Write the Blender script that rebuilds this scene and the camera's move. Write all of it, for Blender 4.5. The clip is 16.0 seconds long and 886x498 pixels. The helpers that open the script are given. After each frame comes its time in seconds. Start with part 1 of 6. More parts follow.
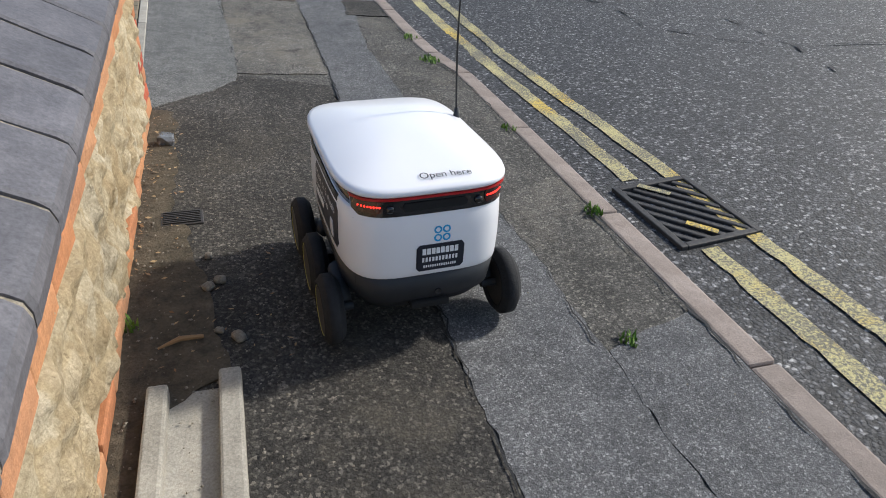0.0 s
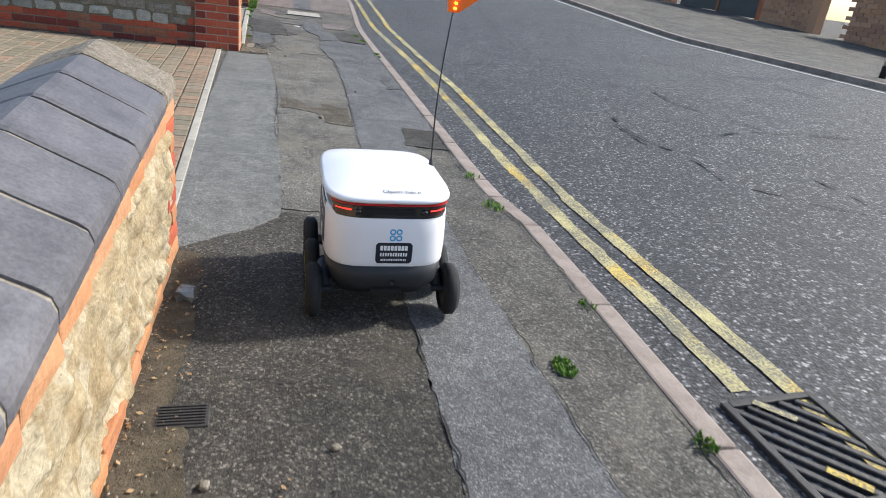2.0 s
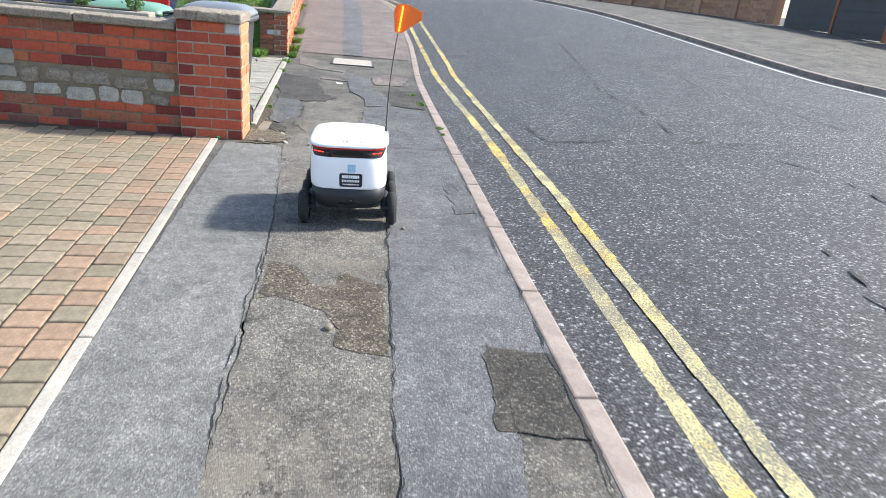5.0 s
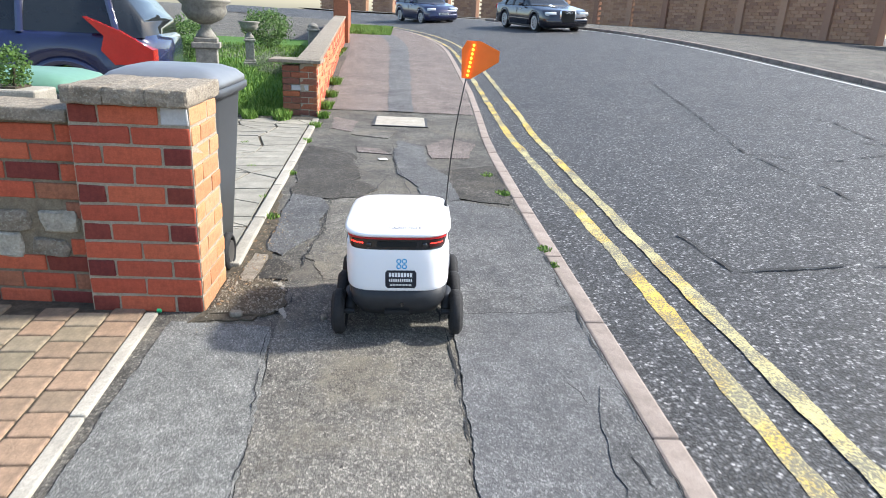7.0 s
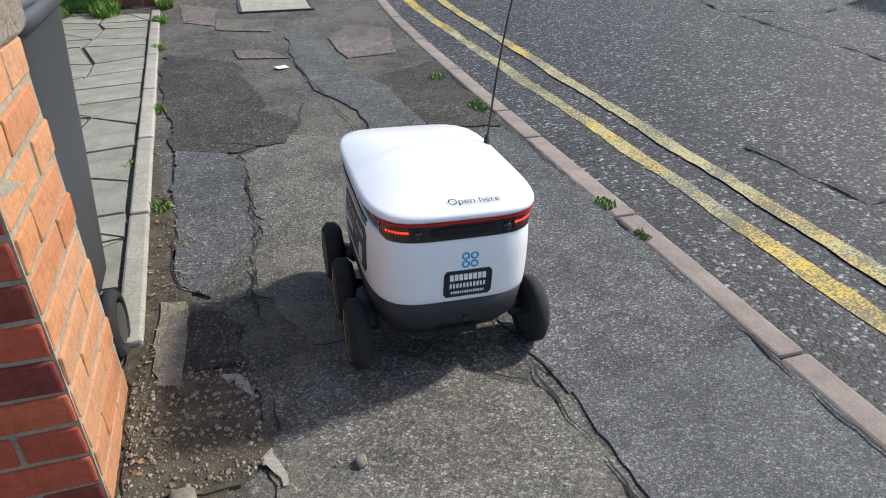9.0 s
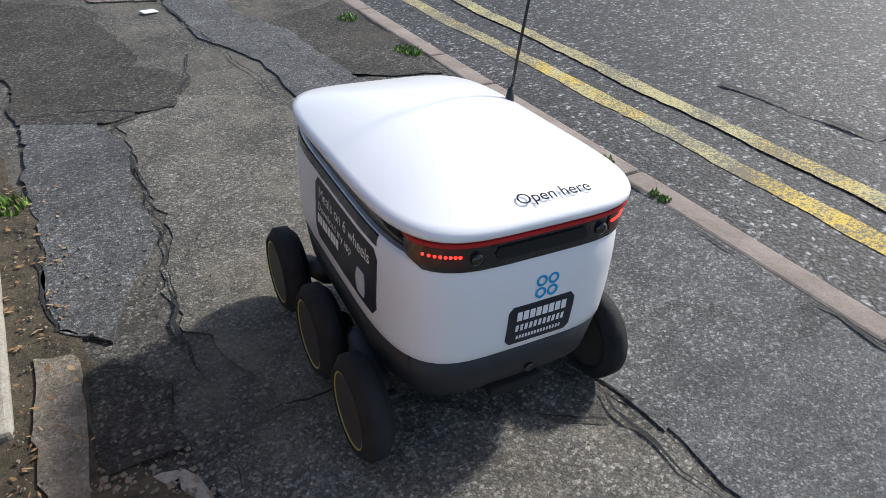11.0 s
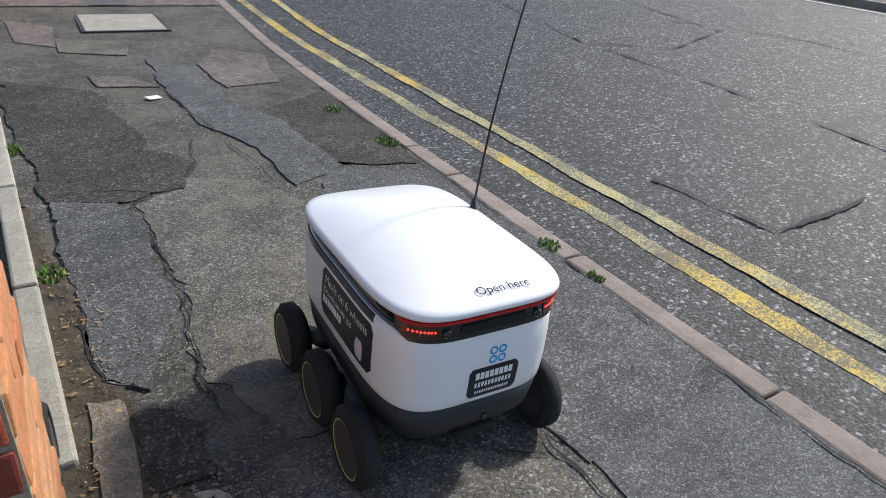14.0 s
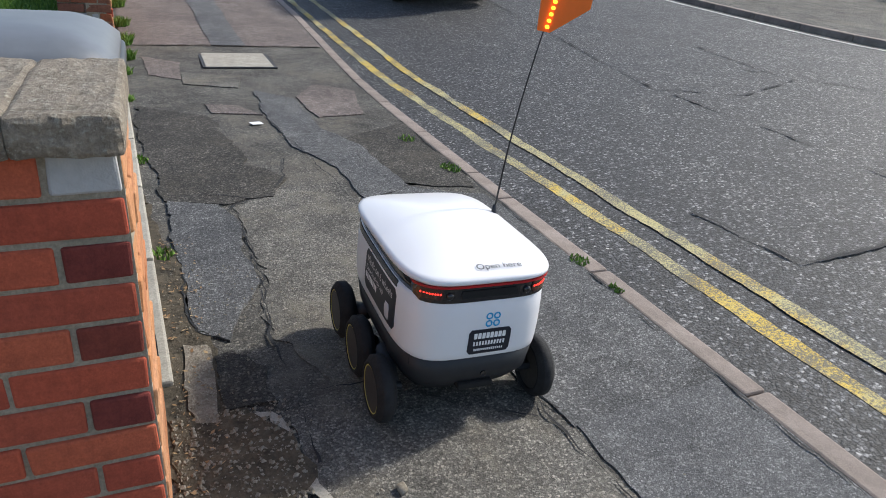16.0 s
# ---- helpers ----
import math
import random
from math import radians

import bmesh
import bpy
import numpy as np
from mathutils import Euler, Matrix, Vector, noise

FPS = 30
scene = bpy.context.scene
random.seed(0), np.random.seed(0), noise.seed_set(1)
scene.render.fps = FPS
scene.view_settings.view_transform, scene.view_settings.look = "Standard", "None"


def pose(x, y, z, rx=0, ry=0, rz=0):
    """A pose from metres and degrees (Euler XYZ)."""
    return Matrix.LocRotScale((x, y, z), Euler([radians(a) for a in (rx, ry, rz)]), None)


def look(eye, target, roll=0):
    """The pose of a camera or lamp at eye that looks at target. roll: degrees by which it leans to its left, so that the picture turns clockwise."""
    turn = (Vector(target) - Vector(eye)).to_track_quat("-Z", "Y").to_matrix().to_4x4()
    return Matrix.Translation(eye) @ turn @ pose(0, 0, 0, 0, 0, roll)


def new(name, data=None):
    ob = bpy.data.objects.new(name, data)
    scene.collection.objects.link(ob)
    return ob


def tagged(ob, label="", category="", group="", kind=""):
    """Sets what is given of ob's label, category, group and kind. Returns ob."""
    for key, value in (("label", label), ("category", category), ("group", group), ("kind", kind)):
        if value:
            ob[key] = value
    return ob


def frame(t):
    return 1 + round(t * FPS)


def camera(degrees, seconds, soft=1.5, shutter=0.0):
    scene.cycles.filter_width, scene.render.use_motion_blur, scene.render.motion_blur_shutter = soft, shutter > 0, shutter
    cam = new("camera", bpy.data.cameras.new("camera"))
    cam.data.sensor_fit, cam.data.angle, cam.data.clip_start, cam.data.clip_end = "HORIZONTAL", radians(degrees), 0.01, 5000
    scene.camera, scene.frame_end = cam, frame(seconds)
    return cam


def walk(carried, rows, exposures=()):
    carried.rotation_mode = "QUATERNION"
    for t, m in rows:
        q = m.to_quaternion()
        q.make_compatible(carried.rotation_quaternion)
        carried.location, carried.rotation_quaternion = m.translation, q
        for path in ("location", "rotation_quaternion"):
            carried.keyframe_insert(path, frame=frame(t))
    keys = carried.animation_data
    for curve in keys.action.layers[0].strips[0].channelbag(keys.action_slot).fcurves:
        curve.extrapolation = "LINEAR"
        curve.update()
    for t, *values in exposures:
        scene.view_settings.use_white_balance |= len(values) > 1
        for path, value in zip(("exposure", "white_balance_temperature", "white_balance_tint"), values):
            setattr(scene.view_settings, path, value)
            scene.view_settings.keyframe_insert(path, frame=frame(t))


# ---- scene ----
from mathutils.bvhtree import BVHTree
ROWS = [
    (0, pose(-1.294, -2.364, 1.223, 58.12, -4.00, -16.74)),
    (0.5, pose(-1.328, -2.360, 1.227, 60.34, -3.55, -17.08)),
    (1, pose(-1.381, -2.327, 1.219, 60.99, -6.34, -20.99)),
    (1.5, pose(-1.317, -2.114, 1.271, 62.70, -7.35, -16.83)),
    (2, pose(-1.263, -1.739, 1.252, 66.78, -7.30, -11.89)),
    (2.2, pose(-1.264, -1.554, 1.269, 66.70, -7.68, -10.46)),
    (2.3, pose(-1.224, -1.485, 1.289, 66.65, -6.97, -9.62)),
    (2.5, pose(-1.198, -1.324, 1.288, 68.90, -4.94, -9.94)),
    (2.7, pose(-1.215, -1.149, 1.303, 69.03, -5.22, -10.49)),
    (3, pose(-1.170, -0.909, 1.313, 68.67, -5.74, -9.88)),
    (3.2, pose(-1.131, -0.736, 1.333, 68.39, -6.39, -8.61)),
    (5.3, pose(-0.914, 1.598, 1.396, 67.79, -4.82, -5.65)),
    (5.5, pose(-0.912, 1.882, 1.393, 67.57, -4.51, -4.36)),
    (6, pose(-0.870, 2.655, 1.371, 69.05, -3.11, -6.00)),
    (6.5, pose(-0.889, 3.380, 1.348, 67.83, -1.85, -1.80)),
    (7, pose(-0.960, 4.055, 1.357, 70.45, -2.85, -3.07)),
    (7.5, pose(-1.017, 4.631, 1.375, 68.61, -3.48, -1.37)),
    (8, pose(-1.121, 5.110, 1.400, 67.78, -1.72, -5.97)),
    (8.5, pose(-1.244, 5.451, 1.323, 64.30, -0.03, -7.12)),
    (9, pose(-1.450, 5.747, 1.244, 59.44, -0.43, -17.47)),
    (9.5, pose(-1.553, 5.951, 1.237, 59.09, -0.33, -20.00)),
    (10, pose(-1.509, 6.165, 1.120, 56.83, -1.18, -23.41)),
    (12.3, pose(-1.621, 6.427, 0.993, 56.66, -3.52, -31.95)),
    (12.5, pose(-1.622, 6.411, 1.039, 57.91, -3.91, -31.55)),
    (13, pose(-1.617, 6.372, 1.108, 59.64, -4.05, -30.38)),
    (13.5, pose(-1.692, 6.312, 1.192, 60.13, -4.50, -32.38)),
    (14, pose(-1.752, 6.117, 1.254, 61.57, -4.57, -31.02)),
    (14.5, pose(-1.808, 5.945, 1.308, 64.70, -3.68, -29.04)),
    (15, pose(-1.825, 5.812, 1.329, 65.34, -4.29, -26.79)),
    (15.5, pose(-1.826, 5.743, 1.343, 65.51, -4.52, -24.87)),
    (16, pose(-1.789, 5.658, 1.323, 64.50, -4.39, -22.77)),
]
cam = camera(68.1, 16.0, soft=0.45, shutter=0.2)
walk(cam, ROWS, exposures=[(0, 0.22), (1.0, 0.25), (1.5, 0.45), (2.0, 0.7), (2.5, 0.9), (3.2, 1.02), (5.5, 1.28), (6.5, 1.28), (7.5, 1.15), (8.0, 1.0), (8.5, 0.72), (9.0, 0.48), (10, 0.36), (12.5, 0.42), (13, 0.42), (13.5, 0.3), (14.5, 0.32), (16, 0.34)])

# ---- light: low sun from ahead and to the side of the road ----
SUN_EL, SUN_X, SUN_Y = radians(40), 0.98, 0.18
world = bpy.data.worlds.new("sky")
scene.world = world
world.use_nodes = True
wn = world.node_tree
sky = wn.nodes.new("ShaderNodeTexSky")
sky.sky_type = "NISHITA"
sky.sun_disc = False
sky.sun_elevation = SUN_EL
sky.sun_rotation = math.atan2(SUN_X, SUN_Y)
sky.air_density, sky.dust_density = 1.0, 1.5
bg = wn.nodes["Background"]
bg.inputs["Strength"].default_value = 0.15
wn.links.new(sky.outputs[0], bg.inputs["Color"])
sun = new("sun", bpy.data.lights.new("sun", "SUN"))
sun.data.energy, sun.data.angle, sun.data.color = 3.5, radians(4.5), (1.0, 0.975, 0.91)
h = Vector((SUN_X, SUN_Y, 0)).normalized() * math.cos(SUN_EL)
sun.matrix_basis = look((h.x * 50, h.y * 50, math.sin(SUN_EL) * 50), (0, 0, 0))


# ---- materials ----
def nodes_of(name, rough=0.8, metal=0.0, spec=0.5):
    m = bpy.data.materials.new(name)
    m.use_nodes = True
    t = m.node_tree
    b = t.nodes["Principled BSDF"]
    b.inputs["Roughness"].default_value = rough
    b.inputs["Metallic"].default_value = metal
    b.inputs["Specular IOR Level"].default_value = spec
    return m, t, b


def link(t, a, b):
    t.links.new(a, b)


def noise_tex(t, scale, detail=4.0, rough=0.6, kind="ShaderNodeTexNoise"):
    co = t.nodes.new("ShaderNodeTexCoord")
    n = t.nodes.new(kind)
    n.inputs["Scale"].default_value = scale
    if kind == "ShaderNodeTexNoise":
        n.inputs["Detail"].default_value, n.inputs["Roughness"].default_value = detail, rough
    link(t, co.outputs["Object"], n.inputs["Vector"])
    return n


def ramp(t, src, stops):
    r = t.nodes.new("ShaderNodeValToRGB")
    els = r.color_ramp.elements
    while len(els) < len(stops):
        els.new(0.5)
    for e, (p, c) in zip(els, stops):
        e.position, e.color = p, (*c, 1)
    link(t, src, r.inputs["Fac"])
    return r.outputs["Color"]


def mix(t, fac, a, b, mode="MIX"):
    n = t.nodes.new("ShaderNodeMix")
    n.data_type, n.blend_type = "RGBA", mode
    for sock, v in ((n.inputs[0], fac), (n.inputs[6], a), (n.inputs[7], b)):
        if isinstance(v, (int, float)):
            sock.default_value = v
        elif isinstance(v, tuple):
            sock.default_value = (*v, 1)
        else:
            link(t, v, sock)
    return n.outputs[2]


def bump(t, b, src, strength, dist=0.01):
    n = t.nodes.new("ShaderNodeBump")
    n.inputs["Strength"].default_value, n.inputs["Distance"].default_value = strength, dist
    link(t, src, n.inputs["Height"])
    if b.inputs["Normal"].is_linked:
        link(t, b.inputs["Normal"].links[0].from_socket, n.inputs["Normal"])
    link(t, n.outputs["Normal"], b.inputs["Normal"])


def vary(t, col, amount):
    """Each object a little lighter or darker."""
    info = t.nodes.new("ShaderNodeObjectInfo")
    r = ramp(t, info.outputs["Random"], [(0, (1 - amount,) * 3), (1, (1 + amount * 0.6,) * 3)])
    return mix(t, 1.0, col, r, "MULTIPLY")


def plain(name, c, rough=0.5, metal=0.0, spec=0.5, var=0.12, scale=40, relief=0.0, coat=0.0):
    m, t, b = nodes_of(name, rough, metal, spec)
    n = noise_tex(t, scale)
    big = noise_tex(t, scale / 9)
    col = ramp(t, n.outputs["Fac"], [(0.3, tuple(v * (1 - var) for v in c)), (0.7, tuple(min(1, v * (1 + var)) for v in c))])
    col = mix(t, 0.5, col, ramp(t, big.outputs["Fac"], [(0.3, tuple(v * (1 - var) for v in c)), (0.7, tuple(min(1, v * (1 + var)) for v in c))]))
    link(t, col, b.inputs["Base Color"])
    if relief:
        bump(t, b, n.outputs["Fac"], relief)
    b.inputs["Coat Weight"].default_value = coat
    return m


def glow(name, c, strength):
    m, t, b = nodes_of(name, 0.4)
    b.inputs["Base Color"].default_value = (*c, 1)
    b.inputs["Emission Color"].default_value = (*c, 1)
    b.inputs["Emission Strength"].default_value = strength
    return m


def asphalt(name, dark, light, stone=(0.3, 0.28, 0.25), grain=170, rough=0.8, stain=(0.6, 0.6, 0.6), relief=0.6, cracks=0.0, dirt=None, spec=0.5, gap=0.6):
    """Bitumen with stone chips: irregular chips at grain per metre, grit, stains at two scales, fine cracks."""
    dark, light, stone = (tuple(v * 0.8 for v in c) for c in (dark, light, stone))
    m, t, b = nodes_of(name, rough, 0, spec)
    co = t.nodes.new("ShaderNodeTexCoord")
    wob = noise_tex(t, grain * 0.8, 2)
    off = t.nodes.new("ShaderNodeVectorMath")
    off.operation = "MULTIPLY_ADD"
    link(t, wob.outputs["Color"], off.inputs[0])
    off.inputs[1].default_value = (1.3 / grain,) * 3
    link(t, co.outputs["Object"], off.inputs[2])
    chip = t.nodes.new("ShaderNodeTexVoronoi")
    chip.inputs["Scale"].default_value = grain
    link(t, off.outputs[0], chip.inputs["Vector"])
    fine = noise_tex(t, grain * 1.6, 3, 0.7)
    big = noise_tex(t, 1.7, 7, 0.7)
    mid = noise_tex(t, 11, 6, 0.75)
    sep = t.nodes.new("ShaderNodeSeparateColor")
    link(t, chip.outputs["Color"], sep.inputs[0])
    half = tuple(a * 0.6 + b * 0.4 for a, b in zip(dark, light))
    col = ramp(t, sep.outputs[0], [(0.0, dark), (0.55, half), (0.85, light), (0.97, stone)])
    deep = ramp(t, chip.outputs["Distance"], [(0.28, (1, 1, 1)), (0.72, (gap,) * 3)])
    col = mix(t, 0.85, col, deep, "MULTIPLY")
    col = mix(t, 0.8, col, ramp(t, fine.outputs["Fac"], [(0.3, (0.35, 0.35, 0.35)), (0.7, (1.65, 1.65, 1.65))]), "MULTIPLY")
    col = mix(t, 1.0, col, ramp(t, big.outputs["Fac"], [(0.33, stain), (0.67, (1.22, 1.2, 1.17))]), "MULTIPLY")
    col = mix(t, 0.8, col, ramp(t, mid.outputs["Fac"], [(0.3, (0.6, 0.6, 0.6)), (0.7, (1.35, 1.35, 1.35))]), "MULTIPLY")
    if dirt:
        where = ramp(t, noise_tex(t, 1.3, 9, 0.78).outputs["Fac"], [(0.5, (0, 0, 0)), (0.64, (0.75, 0.75, 0.75))])
        col = mix(t, where, col, mix(t, 0.7, dirt, ramp(t, fine.outputs["Fac"], [(0.3, (0.4, 0.4, 0.4)), (0.7, (1.5, 1.5, 1.5))]), "MULTIPLY"))
    if cracks:
        warp = noise_tex(t, 3.0, 8, 0.75)
        v = t.nodes.new("ShaderNodeTexVoronoi")
        v.feature = "DISTANCE_TO_EDGE"
        v.inputs["Scale"].default_value = cracks
        wv = t.nodes.new("ShaderNodeVectorMath")
        wv.operation = "MULTIPLY_ADD"
        link(t, warp.outputs["Color"], wv.inputs[0])
        wv.inputs[1].default_value = (0.9, 0.9, 0.0)
        link(t, co.outputs["Object"], wv.inputs[2])
        link(t, wv.outputs[0], v.inputs["Vector"])
        line = ramp(t, v.outputs["Distance"], [(0.0, (1, 1, 1)), (0.006 * cracks + 0.005, (0, 0, 0))])
        gate = ramp(t, noise_tex(t, 0.9, 5, 0.7).outputs["Fac"], [(0.47, (0, 0, 0)), (0.56, (1, 1, 1))])
        line = mix(t, 1.0, line, gate, "MULTIPLY")
        col = mix(t, line, col, (0.014, 0.013, 0.012))
        bump(t, b, line, -0.5, 0.01)
    link(t, col, b.inputs["Base Color"])
    bump(t, b, sep.outputs[0], relief, 0.006)
    bump(t, b, deep, relief * 0.4, 0.006)
    bump(t, b, fine.outputs["Fac"], relief * 0.6, 0.004)
    return m


def brick_mat(name, a, b2, c, soot=0.35):
    m, t, b = nodes_of(name, 0.9, 0, 0.25)
    info = t.nodes.new("ShaderNodeObjectInfo")
    isl = t.nodes.new("ShaderNodeNewGeometry")
    s = t.nodes.new("ShaderNodeMath")
    s.operation = "FRACT"
    ad = t.nodes.new("ShaderNodeMath")
    link(t, info.outputs["Random"], ad.inputs[0])
    link(t, isl.outputs["Random Per Island"], ad.inputs[1])
    link(t, ad.outputs[0], s.inputs[0])
    col = ramp(t, s.outputs[0], [(0, a), (0.45, b2), (0.75, c), (1, a)])
    n = noise_tex(t, 28, 6, 0.7)
    f = noise_tex(t, 160, 3)
    col = mix(t, 0.8, col, ramp(t, n.outputs["Fac"], [(0.25, (1 - soot,) * 3), (0.7, (1.25, 1.2, 1.15))]), "MULTIPLY")
    col = mix(t, 0.5, col, ramp(t, f.outputs["Fac"], [(0.3, (0.7, 0.7, 0.7)), (0.7, (1.25, 1.25, 1.25))]), "MULTIPLY")
    link(t, col, b.inputs["Base Color"])
    bump(t, b, n.outputs["Fac"], 0.5, 0.01)
    bump(t, b, f.outputs["Fac"], 0.35, 0.004)
    return m


def stone_mat(name, a, b2, scale=9, rough=0.9, relief=0.6, lichen=None, fine=120):
    m, t, b = nodes_of(name, rough, 0, 0.3)
    n = noise_tex(t, scale, 8, 0.7)
    f = noise_tex(t, fine, 4, 0.7)
    col = ramp(t, n.outputs["Fac"], [(0.3, a), (0.7, b2)])
    col = mix(t, 0.7, col, ramp(t, f.outputs["Fac"], [(0.3, (0.6, 0.6, 0.6)), (0.7, (1.3, 1.3, 1.3))]), "MULTIPLY")
    if lichen:
        w = ramp(t, noise_tex(t, scale * 4, 5, 0.7).outputs["Fac"], [(0.55, (0, 0, 0)), (0.66, (1, 1, 1))])
        col = mix(t, w, col, lichen)
    link(t, vary(t, col, 0.12), b.inputs["Base Color"])
    bump(t, b, n.outputs["Fac"], relief, 0.02)
    bump(t, b, f.outputs["Fac"], relief * 0.6, 0.005)
    return m


def rubble_mat(name):
    """Limestone lumps bedded in wide sandy mortar, pitted."""
    m, t, b = nodes_of(name, 0.95, 0, 0.2)
    co = t.nodes.new("ShaderNodeTexCoord")
    wob = noise_tex(t, 9, 4, 0.6)
    off = t.nodes.new("ShaderNodeVectorMath")
    off.operation = "MULTIPLY_ADD"
    link(t, wob.outputs["Color"], off.inputs[0])
    off.inputs[1].default_value = (0.09, 0.09, 0.09)
    link(t, co.outputs["Object"], off.inputs[2])
    mp = t.nodes.new("ShaderNodeMapping")
    mp.inputs["Scale"].default_value = (1, 1, 0.75)
    link(t, off.outputs[0], mp.inputs["Vector"])
    cell = t.nodes.new("ShaderNodeTexVoronoi")
    edge = t.nodes.new("ShaderNodeTexVoronoi")
    edge.feature = "DISTANCE_TO_EDGE"
    for v in (cell, edge):
        v.inputs["Scale"].default_value = 8.5
        link(t, mp.outputs[0], v.inputs["Vector"])
    sep = t.nodes.new("ShaderNodeSeparateColor")
    link(t, cell.outputs["Color"], sep.inputs[0])
    col = ramp(t, sep.outputs[0], [(0, (0.5, 0.42, 0.28)), (0.5, (0.6, 0.53, 0.39)), (1, (0.45, 0.35, 0.21))])
    joint = ramp(t, edge.outputs["Distance"], [(0.03, (1, 1, 1)), (0.13, (0, 0, 0))])
    col = mix(t, joint, col, (0.47, 0.38, 0.24))
    n = noise_tex(t, 22, 7, 0.75)
    f = noise_tex(t, 110, 4, 0.7)
    col = mix(t, 0.85, col, ramp(t, n.outputs["Fac"], [(0.3, (0.68, 0.63, 0.56)), (0.65, (1.15, 1.15, 1.15))]), "MULTIPLY")
    col = mix(t, 0.6, col, ramp(t, f.outputs["Fac"], [(0.3, (0.55, 0.5, 0.45)), (0.7, (1.3, 1.3, 1.3))]), "MULTIPLY")
    pit = ramp(t, noise_tex(t, 48, 3, 0.6).outputs["Fac"], [(0.27, (0.8, 0.8, 0.8)), (0.36, (0, 0, 0))])
    col = mix(t, pit, col, (0.2, 0.145, 0.085))
    link(t, col, b.inputs["Base Color"])
    bump(t, b, joint, -0.8, 0.02)
    bump(t, b, n.outputs["Fac"], 1.0, 0.02)
    bump(t, b, pit, -0.6, 0.01)
    return m


def paint_line(name):
    m, t, b = nodes_of(name, 0.75, 0, 0.3)
    n = noise_tex(t, 60, 6, 0.75)
    g = noise_tex(t, 3.2, 4, 0.6)
    k = noise_tex(t, 170, kind="ShaderNodeTexVoronoi")
    col = ramp(t, n.outputs["Fac"], [(0.3, (0.43, 0.37, 0.17)), (0.7, (0.6, 0.53, 0.26))])
    fresh = ramp(t, noise_tex(t, 1.1, 5, 0.65).outputs["Fac"], [(0.49, (0, 0, 0)), (0.57, (1, 1, 1))])
    col = mix(t, fresh, col, ramp(t, n.outputs["Fac"], [(0.3, (0.58, 0.4, 0.07)), (0.7, (0.74, 0.53, 0.1))]))
    grey = noise_tex(t, 95, 4, 0.7)
    add = t.nodes.new("ShaderNodeMath")
    add.operation = "MULTIPLY_ADD"
    link(t, g.outputs["Fac"], add.inputs[0])
    add.inputs[1].default_value = 0.55
    link(t, grey.outputs["Fac"], add.inputs[2])
    worn = ramp(t, add.outputs[0], [(0.72, (0.9, 0.9, 0.9)), (0.85, (0, 0, 0))])
    col = mix(t, worn, col, (0.13, 0.125, 0.11))
    link(t, col, b.inputs["Base Color"])
    bump(t, b, k.outputs["Distance"], 0.4, 0.005)
    return m


def leaf_mat(name, a, b2):
    m, t, b = nodes_of(name, 0.6, 0, 0.3)
    g = t.nodes.new("ShaderNodeNewGeometry")
    link(t, ramp(t, g.outputs["Random Per Island"], [(0, a), (1, b2)]), b.inputs["Base Color"])
    b.inputs["Subsurface Weight"].default_value = 0.0
    return m


ROAD = asphalt("road_asphalt", (0.02, 0.0205, 0.0215), (0.15, 0.152, 0.157), (0.45, 0.445, 0.44), 66, 0.7, (0.72, 0.72, 0.74), 1.0, 0.42, spec=0.5, gap=0.15)
PAVE_OLD = asphalt("old_pavement", (0.08, 0.077, 0.07), (0.235, 0.224, 0.203), (0.38, 0.36, 0.31), 130, 0.85, (0.5, 0.49, 0.47), 0.9, 1.3, dirt=(0.15, 0.132, 0.105), spec=0.35)
PAVE_DARK = asphalt("dark_pavement", (0.042, 0.039, 0.035), (0.13, 0.121, 0.107), (0.24, 0.22, 0.19), 120, 0.88, (0.55, 0.54, 0.52), 1.0, 0.7, dirt=(0.085, 0.074, 0.056), spec=0.35)
PAVE_BLUE = asphalt("grey_trench_patch", (0.11, 0.112, 0.115), (0.23, 0.233, 0.238), (0.36, 0.36, 0.36), 190, 0.82, (0.68, 0.68, 0.69), 0.8, spec=0.4)
PAVE_GREY = asphalt("dark_grey_patch", (0.09, 0.091, 0.092), (0.215, 0.217, 0.219), (0.36, 0.36, 0.355), 150, 0.82, (0.62, 0.62, 0.63), 0.9, 0.9, spec=0.4)
PAVE_LIGHT = asphalt("light_patch", (0.16, 0.161, 0.154), (0.31, 0.311, 0.297), (0.42, 0.415, 0.39), 200, 0.88, (0.76, 0.76, 0.75), 0.7, spec=0.3)
PAVE_TAN = asphalt("tan_patch", (0.13, 0.124, 0.112), (0.31, 0.297, 0.268), (0.46, 0.43, 0.38), 150, 0.88, (0.62, 0.61, 0.59), 0.9, 1.6, dirt=(0.19, 0.168, 0.13), spec=0.3)
PAVE_BROWN = asphalt("brown_crumbled", (0.08, 0.071, 0.058), (0.23, 0.2, 0.155), (0.4, 0.36, 0.3), 120, 0.92, (0.62, 0.6, 0.57), 1.0, dirt=(0.17, 0.142, 0.1), spec=0.2)
PAVE_PINK = asphalt("pink_pavement", (0.14, 0.117, 0.108), (0.32, 0.27, 0.248), (0.43, 0.39, 0.36), 140, 0.88, (0.8, 0.78, 0.77), 0.7, spec=0.3)
SEAM = plain("bitumen_seam", (0.016, 0.016, 0.017), 0.85, var=0.4, scale=90, relief=0.6)
SOIL = stone_mat("soil", (0.045, 0.038, 0.028), (0.14, 0.115, 0.08), 14, 1.0, 0.9, None, 90)
KERB = stone_mat("kerb_granite", (0.2, 0.16, 0.135), (0.36, 0.3, 0.26), 6, 0.85, 0.35, None, 230)
